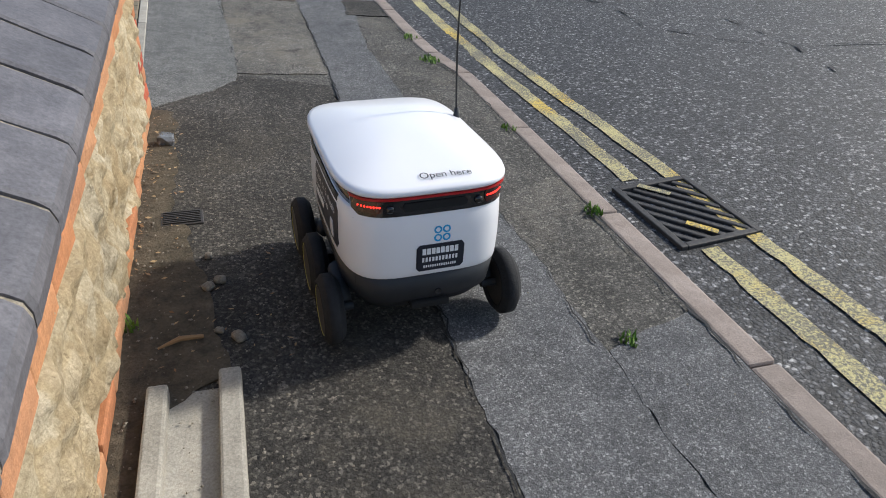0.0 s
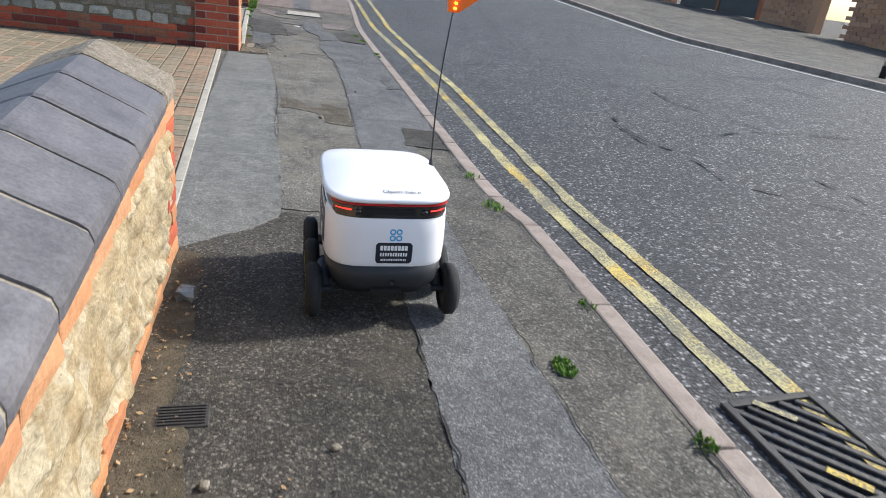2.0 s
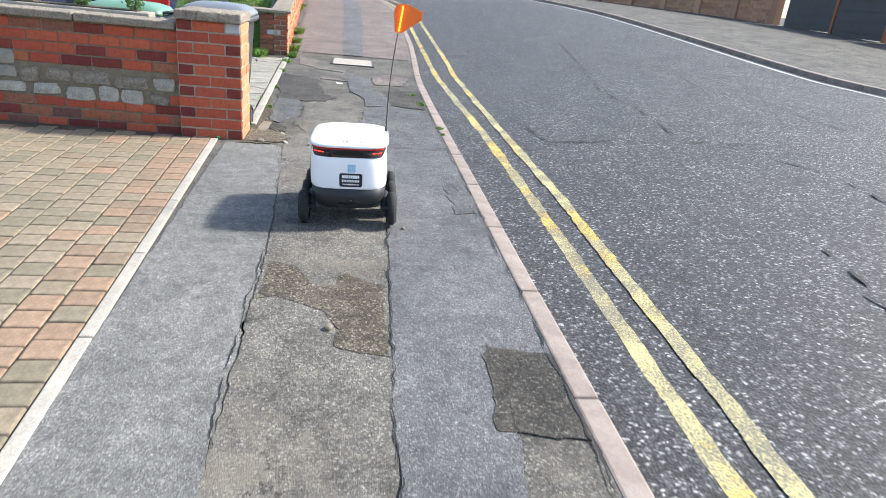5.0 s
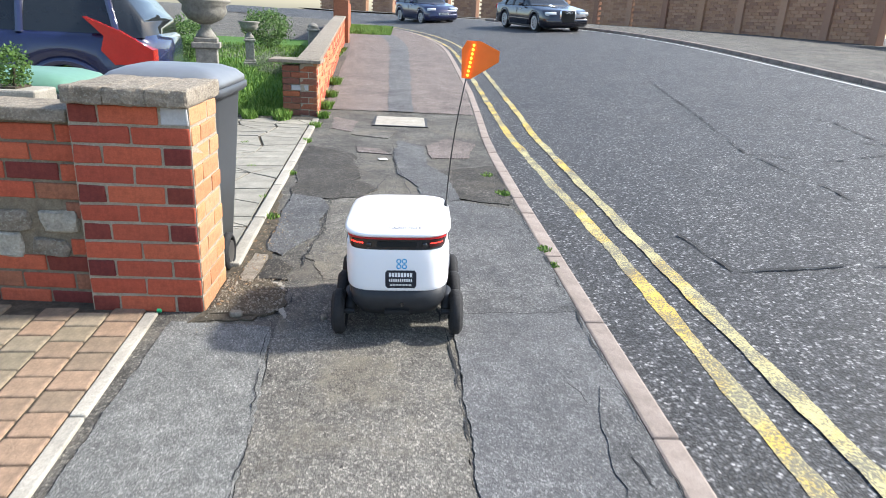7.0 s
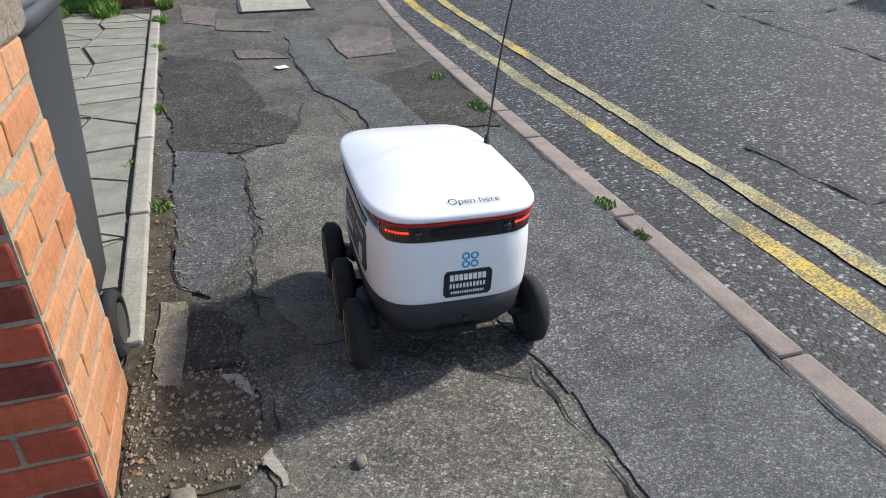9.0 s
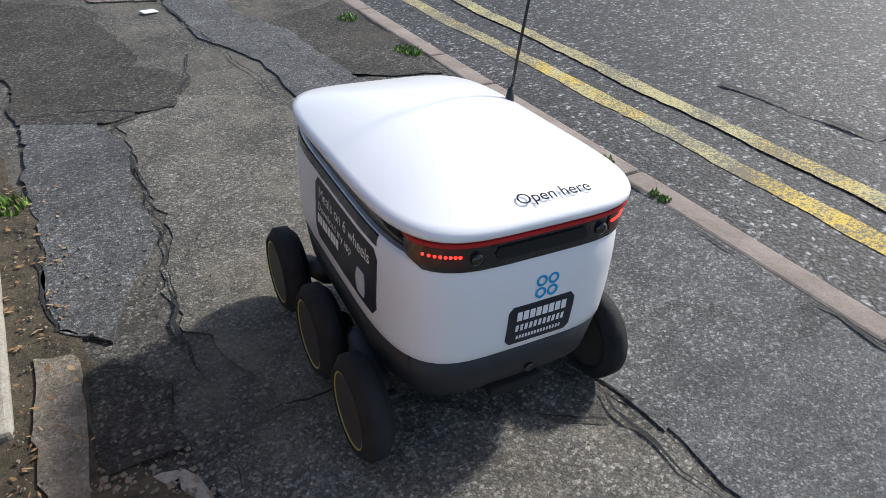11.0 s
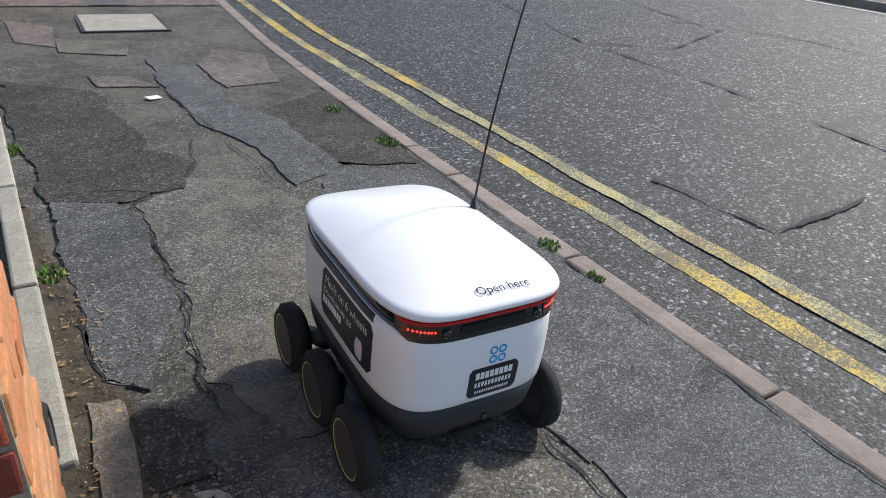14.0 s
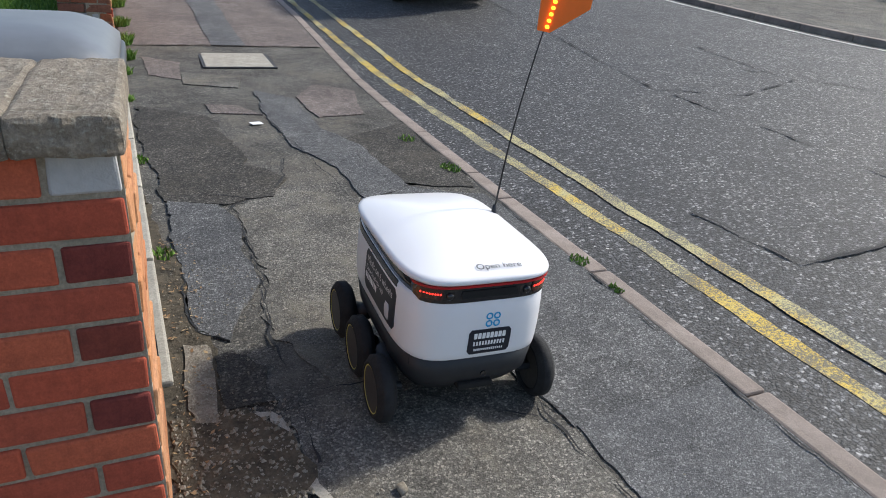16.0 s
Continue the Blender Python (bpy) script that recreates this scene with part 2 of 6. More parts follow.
CONC = stone_mat("concrete", (0.27, 0.25, 0.21), (0.42, 0.39, 0.33), 8, 0.9, 0.4, None, 150)
CAPSTONE = stone_mat("cap_concrete", (0.16, 0.135, 0.105), (0.34, 0.29, 0.23), 22, 0.95, 0.9, (0.36, 0.34, 0.28), 130)
SLATE = stone_mat("blue_coping", (0.088, 0.086, 0.094), (0.16, 0.154, 0.165), 7, 0.55, 0.2, None, 90)
RUBBLE = rubble_mat("rubble_limestone")
GREYSTONE = stone_mat("grey_rubble", (0.26, 0.24, 0.2), (0.52, 0.48, 0.4), 12, 0.95, 1.0, None, 70)
FLAG = stone_mat("crazy_paving", (0.19, 0.18, 0.15), (0.34, 0.32, 0.27), 5, 0.9, 0.3, None, 160)
MORTAR = stone_mat("mortar", (0.27, 0.24, 0.18), (0.42, 0.37, 0.29), 20, 0.95, 0.6)
MORTAR_D = stone_mat("weathered_mortar", (0.15, 0.122, 0.085), (0.27, 0.225, 0.165), 20, 0.95, 0.7)
BRICK_HEAD = brick_mat("dark_header_brick", (0.14, 0.032, 0.03), (0.18, 0.042, 0.035), (0.2, 0.05, 0.035))
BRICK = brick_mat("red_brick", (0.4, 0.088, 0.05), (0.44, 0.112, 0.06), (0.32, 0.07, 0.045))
# lighter orange brick; on the pillar it stands in for sunlight
BRICK_OR_SUNLIT = brick_mat("orange_sunlit_brick", (0.48, 0.23, 0.11), (0.46, 0.25, 0.14), (0.42, 0.17, 0.08))
BRICK_OLD = brick_mat("weathered_brick", (0.36, 0.12, 0.06), (0.3, 0.13, 0.08), (0.17, 0.08, 0.065), 0.5)
BRICK_FAR = brick_mat("far_brick", (0.4, 0.23, 0.14), (0.44, 0.27, 0.18), (0.3, 0.17, 0.12), 0.4)
GREYPATCH = plain("grey_painted_brick", (0.4, 0.4, 0.4), 0.85, scale=60, relief=0.4)
PAVER = brick_mat("paver_clay", (0.23, 0.192, 0.136), (0.265, 0.22, 0.16), (0.19, 0.17, 0.122), 0.5)
PAVER_RED = brick_mat("paver_red", (0.27, 0.188, 0.13), (0.295, 0.208, 0.145), (0.22, 0.17, 0.122), 0.5)
YELLOW = paint_line("worn_yellow_paint")
WHITE_LINE = plain("worn_white_paint", (0.5, 0.5, 0.48), 0.7, var=0.3, scale=30)
IRON = plain("cast_iron", (0.05, 0.047, 0.045), 0.6, 0.4, scale=50, relief=0.3, var=0.3)
# near-black for hollows and gaps: their shade is put into the colour
PIT = plain("recess_shade_black", (0.008, 0.008, 0.008), 0.9)
GRASS = leaf_mat("grass", (0.07, 0.16, 0.022), (0.2, 0.32, 0.06))
LEAF = leaf_mat("shrub_leaf", (0.02, 0.06, 0.012), (0.09, 0.17, 0.03))
DRY = leaf_mat("dry_leaf", (0.2, 0.1, 0.04), (0.42, 0.3, 0.16))
LAWN = stone_mat("lawn_soil", (0.035, 0.1, 0.014), (0.08, 0.18, 0.025), 8, 1.0, 0.8)
PEBBLE = stone_mat("pebble", (0.16, 0.135, 0.1), (0.3, 0.27, 0.22), 20, 0.85, 0.3)
WHITE = plain("robot_white", (0.8, 0.8, 0.82), 0.28, 0, 0.5, 0.02, 6, 0, 0.3)
SILVER = plain("robot_light_grey", (0.55, 0.55, 0.58), 0.4, 0, 0.5, 0.03, 8)
DARKP = plain("dark_plastic", (0.022, 0.024, 0.028), 0.5, 0, 0.4, 0.2, 30)
BLACKG = plain("gloss_black", (0.01, 0.011, 0.014), 0.12, 0, 0.5, 0.05, 20, 0, 0.4)
PLATE = plain("label_navy", (0.014, 0.017, 0.028), 0.4, 0, 0.4, 0.1, 20)
RUBBER = plain("tyre_rubber", (0.022, 0.022, 0.023), 0.85, 0, 0.3, 0.35, 45, 0.4)
HUBM = plain("wheel_disc", (0.05, 0.046, 0.042), 0.6, 0, 0.4, 0.25, 60)
RIMY = plain("rim_yellow", (0.55, 0.48, 0.12), 0.5)
PRINT = plain("white_print", (0.8, 0.8, 0.8), 0.5)
PRINT_D = plain("grey_print", (0.03, 0.033, 0.04), 0.95)
next(n for n in PRINT_D.node_tree.nodes if n.type == "BSDF_PRINCIPLED").inputs["Specular IOR Level"].default_value = 0.05
LOGO = plain("logo_blue", (0.0, 0.3, 0.6), 0.4)
REDST = plain("red_strip", (0.42, 0.008, 0.012), 0.3, var=0.08)
LED = glow("red_lamp", (1.0, 0.03, 0.02), 2.5)
LENSD = plain("smoked_red_lens", (0.05, 0.006, 0.006), 0.12, coat=0.5)
REDLENS = plain("red_lens", (0.45, 0.02, 0.015), 0.15, coat=0.5)
CLEARL = plain("clear_lens", (0.6, 0.62, 0.65), 0.1, 0.3, coat=0.5)
ORANGE = plain("flag_orange", (0.85, 0.16, 0.01), 0.5, var=0.06)
AMBER = glow("flag_lamp", (1.0, 0.35, 0.02), 3.0)
STEEL = plain("mast_black", (0.012, 0.012, 0.013), 0.5)
ALLOY = plain("alloy_wheel", (0.55, 0.56, 0.58), 0.3, 0.9, var=0.06)
CHROME = plain("chrome", (0.7, 0.7, 0.72), 0.12, 1.0, var=0.02)
CARBLUE = plain("blue_car_paint", (0.008, 0.018, 0.11), 0.22, 0.3, 0.5, 0.05, 15, 0, 0.8)
CARBLACK = plain("dark_car_paint", (0.008, 0.009, 0.018), 0.2, 0.2, 0.5, 0.05, 15, 0, 0.8)
CARNAVY = plain("navy_car_paint", (0.01, 0.016, 0.06), 0.25, 0.2, 0.5, 0.05, 15, 0, 0.8)
GLASS = plain("tinted_glass", (0.015, 0.018, 0.02), 0.06, 0, 0.6, 0.05, 15)
NUMY = plain("plate_yellow", (0.75, 0.55, 0.03), 0.4)
NUMW = plain("plate_white", (0.75, 0.75, 0.72), 0.4)
BINGREY = plain("bin_grey", (0.05, 0.055, 0.062), 0.45, 0, 0.5, 0.12, 25)
BINLID = plain("bin_lid_grey", (0.15, 0.16, 0.175), 0.4, 0, 0.5, 0.15, 15)
BINGREEN = plain("bin_lid_green", (0.12, 0.24, 0.17), 0.4, 0, 0.5, 0.12, 25)
URN = stone_mat("urn_stone", (0.15, 0.14, 0.12), (0.34, 0.32, 0.28), 16, 0.9, 0.4)
FOIL = plain("clear_wrap", (0.2, 0.21, 0.22), 0.15, 0.3, 0.6, 0.2, 80, 0.5)
PAPER = plain("white_paper", (0.7, 0.7, 0.68), 0.7)
GARAGE = plain("dark_garage_door", (0.05, 0.052, 0.055), 0.6, var=0.2, scale=10)
FARWALL = stone_mat("far_wall_stone", (0.2, 0.16, 0.11), (0.34, 0.28, 0.2), 6, 0.9, 0.6)
TREAD = plain("green_bit", (0.02, 0.4, 0.15), 0.5)


# ---- helpers for building ----
def mesh_from(bm, name, mats, smooth=False):
    me = bpy.data.meshes.new(name)
    bmesh.ops.recalc_face_normals(bm, faces=bm.faces)
    bm.to_mesh(me)
    bm.free()
    for m in mats if isinstance(mats, (list, tuple)) else [mats]:
        me.materials.append(m)
    if smooth:
        me.polygons.foreach_set("use_smooth", [True] * len(me.polygons))
    return me


def part(name, bm, material, parent=None, label="", smooth=False, m=None):
    ob = new(name, mesh_from(bm, name, material, smooth))
    if parent is not None:
        ob.parent = parent
    if m is not None:
        ob.matrix_basis = m
    if label:
        ob["label"] = label
    return ob


def thing(name, label, category, m=None, group="", kind=""):
    ob = new(name)
    ob.empty_display_size = 0.1
    if m is not None:
        ob.matrix_basis = m
    return tagged(ob, label, category, group, kind)


def share(name, me, parent, m):
    ob = new(name, me)
    ob.parent = parent
    ob.matrix_basis = m
    return ob


def add_box(bm, c, s, bevel=0.0, rot=None):
    mm = Matrix.Translation(c)
    if rot is not None:
        mm = mm @ rot
    r = bmesh.ops.create_cube(bm, size=1, matrix=mm @ Matrix.Diagonal((*s, 1)))
    if bevel:
        es = list({e for v in r["verts"] for e in v.link_edges})
        bmesh.ops.bevel(bm, geom=es, offset=bevel, segments=2, affect="EDGES", profile=0.5)
    return r["verts"]


def box(c, s, bevel=0.0, rot=None):
    bm = bmesh.new()
    add_box(bm, c, s, bevel, rot)
    return bm


def lathe(profile, n=32, axis="z", loop=False):
    """Profile of (radius, height) turned round an axis; loop: a ring, open in the middle."""
    bm = bmesh.new()
    rings = []
    for r, z in profile:
        ring = []
        for i in range(n):
            a = 2 * math.pi * i / n
            p = (r * math.cos(a), r * math.sin(a), z)
            if axis == "x":
                p = (z, r * math.cos(a), r * math.sin(a))
            ring.append(bm.verts.new(p))
        rings.append(ring)
    for a, b in zip(rings, rings[1:] + (rings[:1] if loop else [])):
        for i in range(n):
            bm.faces.new((a[i], a[(i + 1) % n], b[(i + 1) % n], b[i]))
    for ring in () if loop else (rings[0], rings[-1]):
        bm.faces.new(ring)
    bmesh.ops.remove_doubles(bm, verts=bm.verts, dist=1e-5)
    return bm


def tube(points, radius, n=8):
    bm = bmesh.new()
    rings = []
    pts = [Vector(p) for p in points]
    for i, p in enumerate(pts):
        d = (pts[min(i + 1, len(pts) - 1)] - pts[max(i - 1, 0)]).normalized()
        u = d.cross(Vector((0, 1, 0.01))).normalized()
        v = d.cross(u)
        r = radius[i] if isinstance(radius, (list, tuple)) else radius
        rings.append([bm.verts.new(p + (u * math.cos(2 * math.pi * k / n) + v * math.sin(2 * math.pi * k / n)) * r) for k in range(n)])
    for a, b in zip(rings, rings[1:]):
        for k in range(n):
            bm.faces.new((a[k], a[(k + 1) % n], b[(k + 1) % n], b[k]))
    bm.faces.new(rings[0])
    bm.faces.new(rings[-1])
    return bm


def lerp(tab, x):
    if x <= tab[0][0]:
        return tab[0][1]
    for (a, p), (b, q) in zip(tab, tab[1:]):
        if x <= b:
            return p + (q - p) * (x - a) / (b - a)
    return tab[-1][1]


# ---- the lie of the land ----
def rise(y):
    return 0.9 * (1 - math.exp(-(((y - 12) / 14) ** 1.3))) if y > 12 else 0.0


def bend(y):
    return -0.012 * (y - 22) ** 2 if y > 22 else 0.0


def kerb_x(y):
    return lerp([(-200, 0.045), (1.3, 0.04), (1.5, 0.03), (1.95, -0.045), (2.3, -0.06), (9.3, -0.06), (11.3, -0.04), (13.2, 0.05), (15.5, 0.13), (20, 0.15)], y) + bend(y)


def road_z(x, y):
    d = max(0.0, x - bend(y) - 0.1)
    return -0.075 + 0.1 * d - 0.0045 * d * d + rise(y)


FAR_X = 7.4


def grid_sheet(xs, ys, fx, fz):
    """A sheet of quads; fx(x, y) and fz(x, y) give the place."""
    bm = bmesh.new()
    rows = [[bm.verts.new((fx(x, y), y, fz(fx(x, y), y))) for x in xs] for y in ys]
    for a, b in zip(rows, rows[1:]):
        for i in range(len(xs) - 1):
            bm.faces.new((a[i], a[i + 1], b[i + 1], b[i]))
    return bm


YS = [-150, -100, -60, -30, -12, -6] + [-5 + 0.5 * i for i in range(90)] + [42, 45, 50, 56, 62, 70]
tagged(part("road", grid_sheet([0.02] + [0.04 + 7.3 * i / 14 for i in range(1, 15)], YS, lambda x, y: x + kerb_x(min(y, 60)) if x < 0.1 else x + bend(min(y, 60)), road_z), ROAD),
       "coarse grey asphalt road with cracks", "road", kind="structure")
tagged(part("pavement", grid_sheet([-40, -20, -9, -2.2, -1.6, -1.2, -0.8, -0.4, -0.1, 0.0], YS, lambda x, y: x + (kerb_x(min(y, 60)) if x > -1 else bend(min(y, 60)) * (1 if x > -9 else 0)), lambda x, y: rise(y)), PAVE_OLD),
       "patched and cracked old asphalt footpath", "pavement", kind="structure")
tagged(part("ground", grid_sheet([-900, -300, -60, 60, 300, 900], [-900, -300, -60, 12, 20, 40, 80, 200, 900], lambda x, y: x, lambda x, y: rise(y) - 0.4), PAVE_OLD),
       "grey ground reaching far off", "ground", kind="structure")
# far side of the road
tagged(part("far_pavement", grid_sheet([FAR_X + 0.13, 9, 12, 20, 60], YS, lambda x, y: x + bend(min(y, 60)), lambda x, y: road_z(FAR_X + bend(min(y, 60)), y) + 0.09), PAVE_OLD),
       "pale worn asphalt forecourt across the road", "pavement", kind="structure")


def kerb_run(name, x_of, z_of, y0, y1, step, w, hh, label, front, cuts=()):
    holder = thing(name, label, "kerb", kind="structure")
    shapes = []
    for k in range(3):
        bm = box((0, 0, -hh / 2), (w, step - 0.008, hh), 0.012)
        for v in bm.verts:
            v.co.x += noise.noise(v.co * 9 + Vector((k * 7, 0, 0))) * 0.005
            v.co.z += noise.noise(v.co * 5 + Vector((0, k * 9, 0))) * 0.004
        shapes.append(mesh_from(bm, "kerbstone", KERB))
    ends = [y0]
    while ends[-1] < y1:
        short = [v for v in cuts if ends[-1] + 0.05 < v < ends[-1] + step + 0.05]
        ends.append(short[0] if short else ends[-1] + step)
    for i, (a, b) in enumerate(zip(ends, ends[1:])):
        xa, xb = x_of(a), x_of(b)
        mid = (a + b) / 2
        tilt = math.degrees(math.atan2(z_of(b) - z_of(a), b - a))
        m = pose((xa + xb) / 2 + w / 2 * front, mid, (z_of(a) + z_of(b)) / 2 + 0.006, tilt, 0, math.degrees(math.atan2(xa - xb, b - a)))
        if abs(b - a - step) < 0.02:
            share("kerbstone", shapes[i % 3], holder, m)
        else:
            part("kerbstone", box((0, 0, -hh / 2), (w, b - a - 0.008, hh), 0.012), KERB, holder, m=m)
    return holder


kerb_run("kerb", kerb_x, rise, -5.88, 38, 0.92, 0.105, 0.2, "pinkish granite kerbstones with worn edges", 1, (1.47, 1.93, 2.27, 8.72, 9.16))
kerb_run("far_kerb", lambda y: FAR_X + bend(y), lambda y: road_z(FAR_X + bend(y), y) + 0.085, -6, 40, 0.915, 0.14, 0.2, "dark kerbstones along the far pavement", 1)


def strip(name, x0, x1, y0, y1, mat, lift, label, wobble=0.0, step=0.25, z_of=road_z, base=bend):
    bm = bmesh.new()
    n = max(2, int((y1 - y0) / step))
    prev = None
    for i in range(n + 1):
        y = y0 + (y1 - y0) * i / n
        wl = (noise.noise((x0 * 3, y * 2.3, 5)) * 0.6 + noise.noise((x0 * 3, y * 17, 5)) * 0.4) * wobble
        wr = (noise.noise((x1 * 3, y * 2.3, 9)) * 0.6 + noise.noise((x1 * 3, y * 19, 9)) * 0.4) * wobble
        row = []
        for x in (x0 + wl, x1 + wr):
            X = x + base(y)
            row.append(bm.verts.new((X, y, z_of(X, y) + lift)))
        if prev:
            bm.faces.new((prev[0], prev[1], row[1], row[0]))
        prev = row
    return tagged(part(name, bm, mat), label, "road marking", kind="structure")


inner_line = lambda y: lerp([(-5, 0.385), (0.3, 0.412), (1.5, 0.378), (3.2, 0.372), (5, 0.415), (7, 0.44), (8.3, 0.445), (10, 0.415), (12.5, 0.4), (14.5, 0.41), (20, 0.43)], y) + bend(y)
outer_line = lambda y: lerp([(-5, 0.64), (-0.6, 0.63), (0.3, 0.6), (1.2, 0.565), (2, 0.545), (3, 0.572), (4.7, 0.615), (5.8, 0.648), (8.5, 0.66), (10, 0.672), (12.6, 0.705), (13.5, 0.74), (17.2, 0.76), (20, 0.77)], y) + bend(y)
strip("yellow_line", -0.042, 0.042, -0.02, 36, YELLOW, 0.006, "worn yellow no-parking line", 0.03, step=0.06, base=inner_line)
strip("yellow_line", -0.042, 0.042, -5, -0.62, YELLOW, 0.006, "worn yellow no-parking line", 0.03, step=0.06, base=inner_line)
strip("yellow_line", -0.04, 0.04, -5, 36, YELLOW, 0.006, "worn yellow no-parking line", 0.03, step=0.06, base=outer_line)
strip("white_edge_line", FAR_X - 0.3, FAR_X - 0.23, -4, 36, WHITE_LINE, 0.006, "faded white line by the far kerb", 0.02)


def slab(name, outline, mat, lift, label, rough=0.012, z_of=None):
    """A patch of surfacing: an uneven outline, a few millimetres proud."""
    pts = []
    n = len(outline)
    for i in range(n):
        a, b = Vector(outline[i]), Vector(outline[(i + 1) % n])
        k = max(1, int((b - a).length / 0.035))
        for j in range(k):
            p = a.lerp(b, j / k)
            q = Vector((p.x * 4, p.y * 4, 3.3))
            jx = (noise.noise(q) + 0.5 * noise.noise(q * 3.7)) * rough + noise.noise(q * 9) * 0.012
            jy = (noise.noise(q + Vector((9, 4, 0))) + 0.5 * noise.noise(q * 3.1)) * rough + noise.noise(q * 8) * 0.012
            pts.append((min(p.x + jx, kerb_x(p.y + jy) - 0.002), p.y + jy))
    bm = bmesh.new()
    top = [bm.verts.new((x, y, (z_of(x, y) if z_of else rise(y)) + lift)) for x, y in pts]
    low = [bm.verts.new((x, y, (z_of(x, y) if z_of else rise(y)) - 0.01)) for x, y in pts]
    f = bm.faces.new(top)
    for i in range(len(top)):
        bm.faces.new((top[i], low[i], low[(i + 1) % len(top)], top[(i + 1) % len(top)]))
    bmesh.ops.triangulate(bm, faces=[f])
    return tagged(part(name, bm, mat), label, "surfacing", kind="structure")


def seam(points, w, label="dark bitumen seam between patches", z_of=None, name="pavement_seam", mat=None):
    bm = bmesh.new()
    prev = None
    pts = []
    for (x0, y0), (x1, y1) in zip(points, points[1:]):
        k = max(1, int(math.hypot(x1 - x0, y1 - y0) / 0.025))
        pts += [(x0 + (x1 - x0) * j / k, y0 + (y1 - y0) * j / k) for j in range(k)]
    pts.append(points[-1])
    for i, (x, y) in enumerate(pts):
        a, b = pts[max(0, i - 1)], pts[min(len(pts) - 1, i + 1)]
        d = Vector((b[0] - a[0], b[1] - a[1], 0)).normalized()
        nrm = Vector((-d.y, d.x, 0))
        q = Vector((x * 5, y * 5, 1))
        c = Vector((x, y, (z_of(x, y) if z_of else rise(y)) + 0.011)) + nrm * (noise.noise(q) * 0.02 + noise.noise(q * 3) * 0.014 + noise.noise(q * 9) * 0.007)
        ww = 0.4 * w * max(0.0, 0.45 + 1.3 * noise.noise(q * 1.3 + Vector((3, 3, 3))) + 0.5 * noise.noise(q * 6))
        row = [bm.verts.new(c + nrm * ww / 2), bm.verts.new(c - nrm * ww / 2)]
        if prev:
            bm.faces.new((prev[0], prev[1], row[1], row[0]))
        prev = row
    return tagged(part(name, bm, mat or SEAM), label, "seam", kind="structure")


# patches of the footpath, near to far
slab("pavement_patch", [(-1.72, -6), (-0.77, -6), (-0.77, 1.0), (-0.78, 1.3), (-1.25, 1.5), (-1.72, 1.05)], PAVE_DARK, 0.003, "dark brown rough asphalt by the stone wall", 0.01)
slab("pavement_patch", [(-0.77, -6), (-0.37, -6), (-0.34, -1.12), (-0.33, -0.7), (-0.40, 0.9), (-0.41, 2.0), (-0.3, 3.3), (-0.03, 3.5), (-0.03, 7.0), (-0.7, 6.95), (-0.69, 5.0), (-0.74, 3.1), (-0.74, 1.95), (-0.77, 0.7)], PAVE_BLUE, 0.005, "smooth blue-grey asphalt trench patch")
slab("pavement_patch", [(-0.34, -6), (0.07, -6), (0.07, -1.0), (-0.34, -1.13)], PAVE_BLUE, 0.006, "smooth blue-grey asphalt patch at the kerb")
slab("pavement_patch", [(-0.34, 3.55), (-0.05, 3.5), (-0.05, 2.95), (-0.4, 3.0)], PAVE_DARK, 0.008, "dark sunken asphalt patch at the kerb", 0.03)
slab("pavement_patch", [(-1.74, 0.98), (-1.42, 1.25), (-1.28, 1.42), (-1.27, 1.9), (-1.34, 3.4), (-1.37, 4.9), (-1.46, 6.2), (-1.52, 6.75), (-1.98, 6.78), (-1.9, 4.1), (-1.8, 1.6)], PAVE_LIGHT, 0.007, "smooth pale grey asphalt by the driveway", 0.008)
slab("pavement_patch", [(-1.27, 1.55), (-0.77, 1.5), (-0.74, 3.1), (-0.70, 5.0), (-0.72, 6.9), (-0.95, 7.08), (-1.23, 7.28), (-1.42, 7.3), (-1.52, 7.22), (-1.5, 6.8), (-1.46, 6.2), (-1.36, 4.9), (-1.33, 3.4)], PAVE_TAN, 0.0052, "tan worn asphalt with crumbled spots", 0.01)
slab("pavement_patch", [(-1.33, 4.36), (-1.17, 4.28), (-1.09, 4.08), (-0.97, 4.08), (-0.95, 4.24), (-0.83, 4.13), (-0.745, 4.1), (-0.745, 3.45), (-0.82, 3.47), (-0.96, 3.5), (-0.94, 3.65), (-1.03, 3.82), (-1.16, 3.9), (-1.26, 3.96), (-1.33, 3.92)], PAVE_BROWN, 0.008, "brown crumbled patch in the asphalt", 0.03)
slab("pavement_patch", [(-0.72, 6.93), (-0.03, 6.98), (-0.03, 8.3), (-0.11, 8.8), (-0.58, 9.0), (-0.8, 8.6), (-0.85, 8.0)], PAVE_GREY, 0.006, "dark grey smooth asphalt under the kerb side", 0.04)
slab("pavement_patch", [(-1.77, 9.03), (-1.55, 8.94), (-1.48, 8.65), (-1.5, 8.3), (-1.49, 8.06), (-1.57, 7.85), (-1.64, 7.67), (-1.74, 7.74), (-1.76, 8.0), (-1.77, 8.4)], PAVE_GREY, 0.011, "worn grey asphalt slab with broken edges", 0.03)
slab("pavement_patch", [(-1.95, 11.0), (-1.42, 10.65), (-1.34, 9.9), (-1.32, 9.55), (-1.16, 9.3), (-1.26, 9.01), (-1.53, 8.96), (-1.8, 9.05), (-1.88, 9.8)], PAVE_DARK, 0.009, "dark weathered asphalt patch", 0.05)
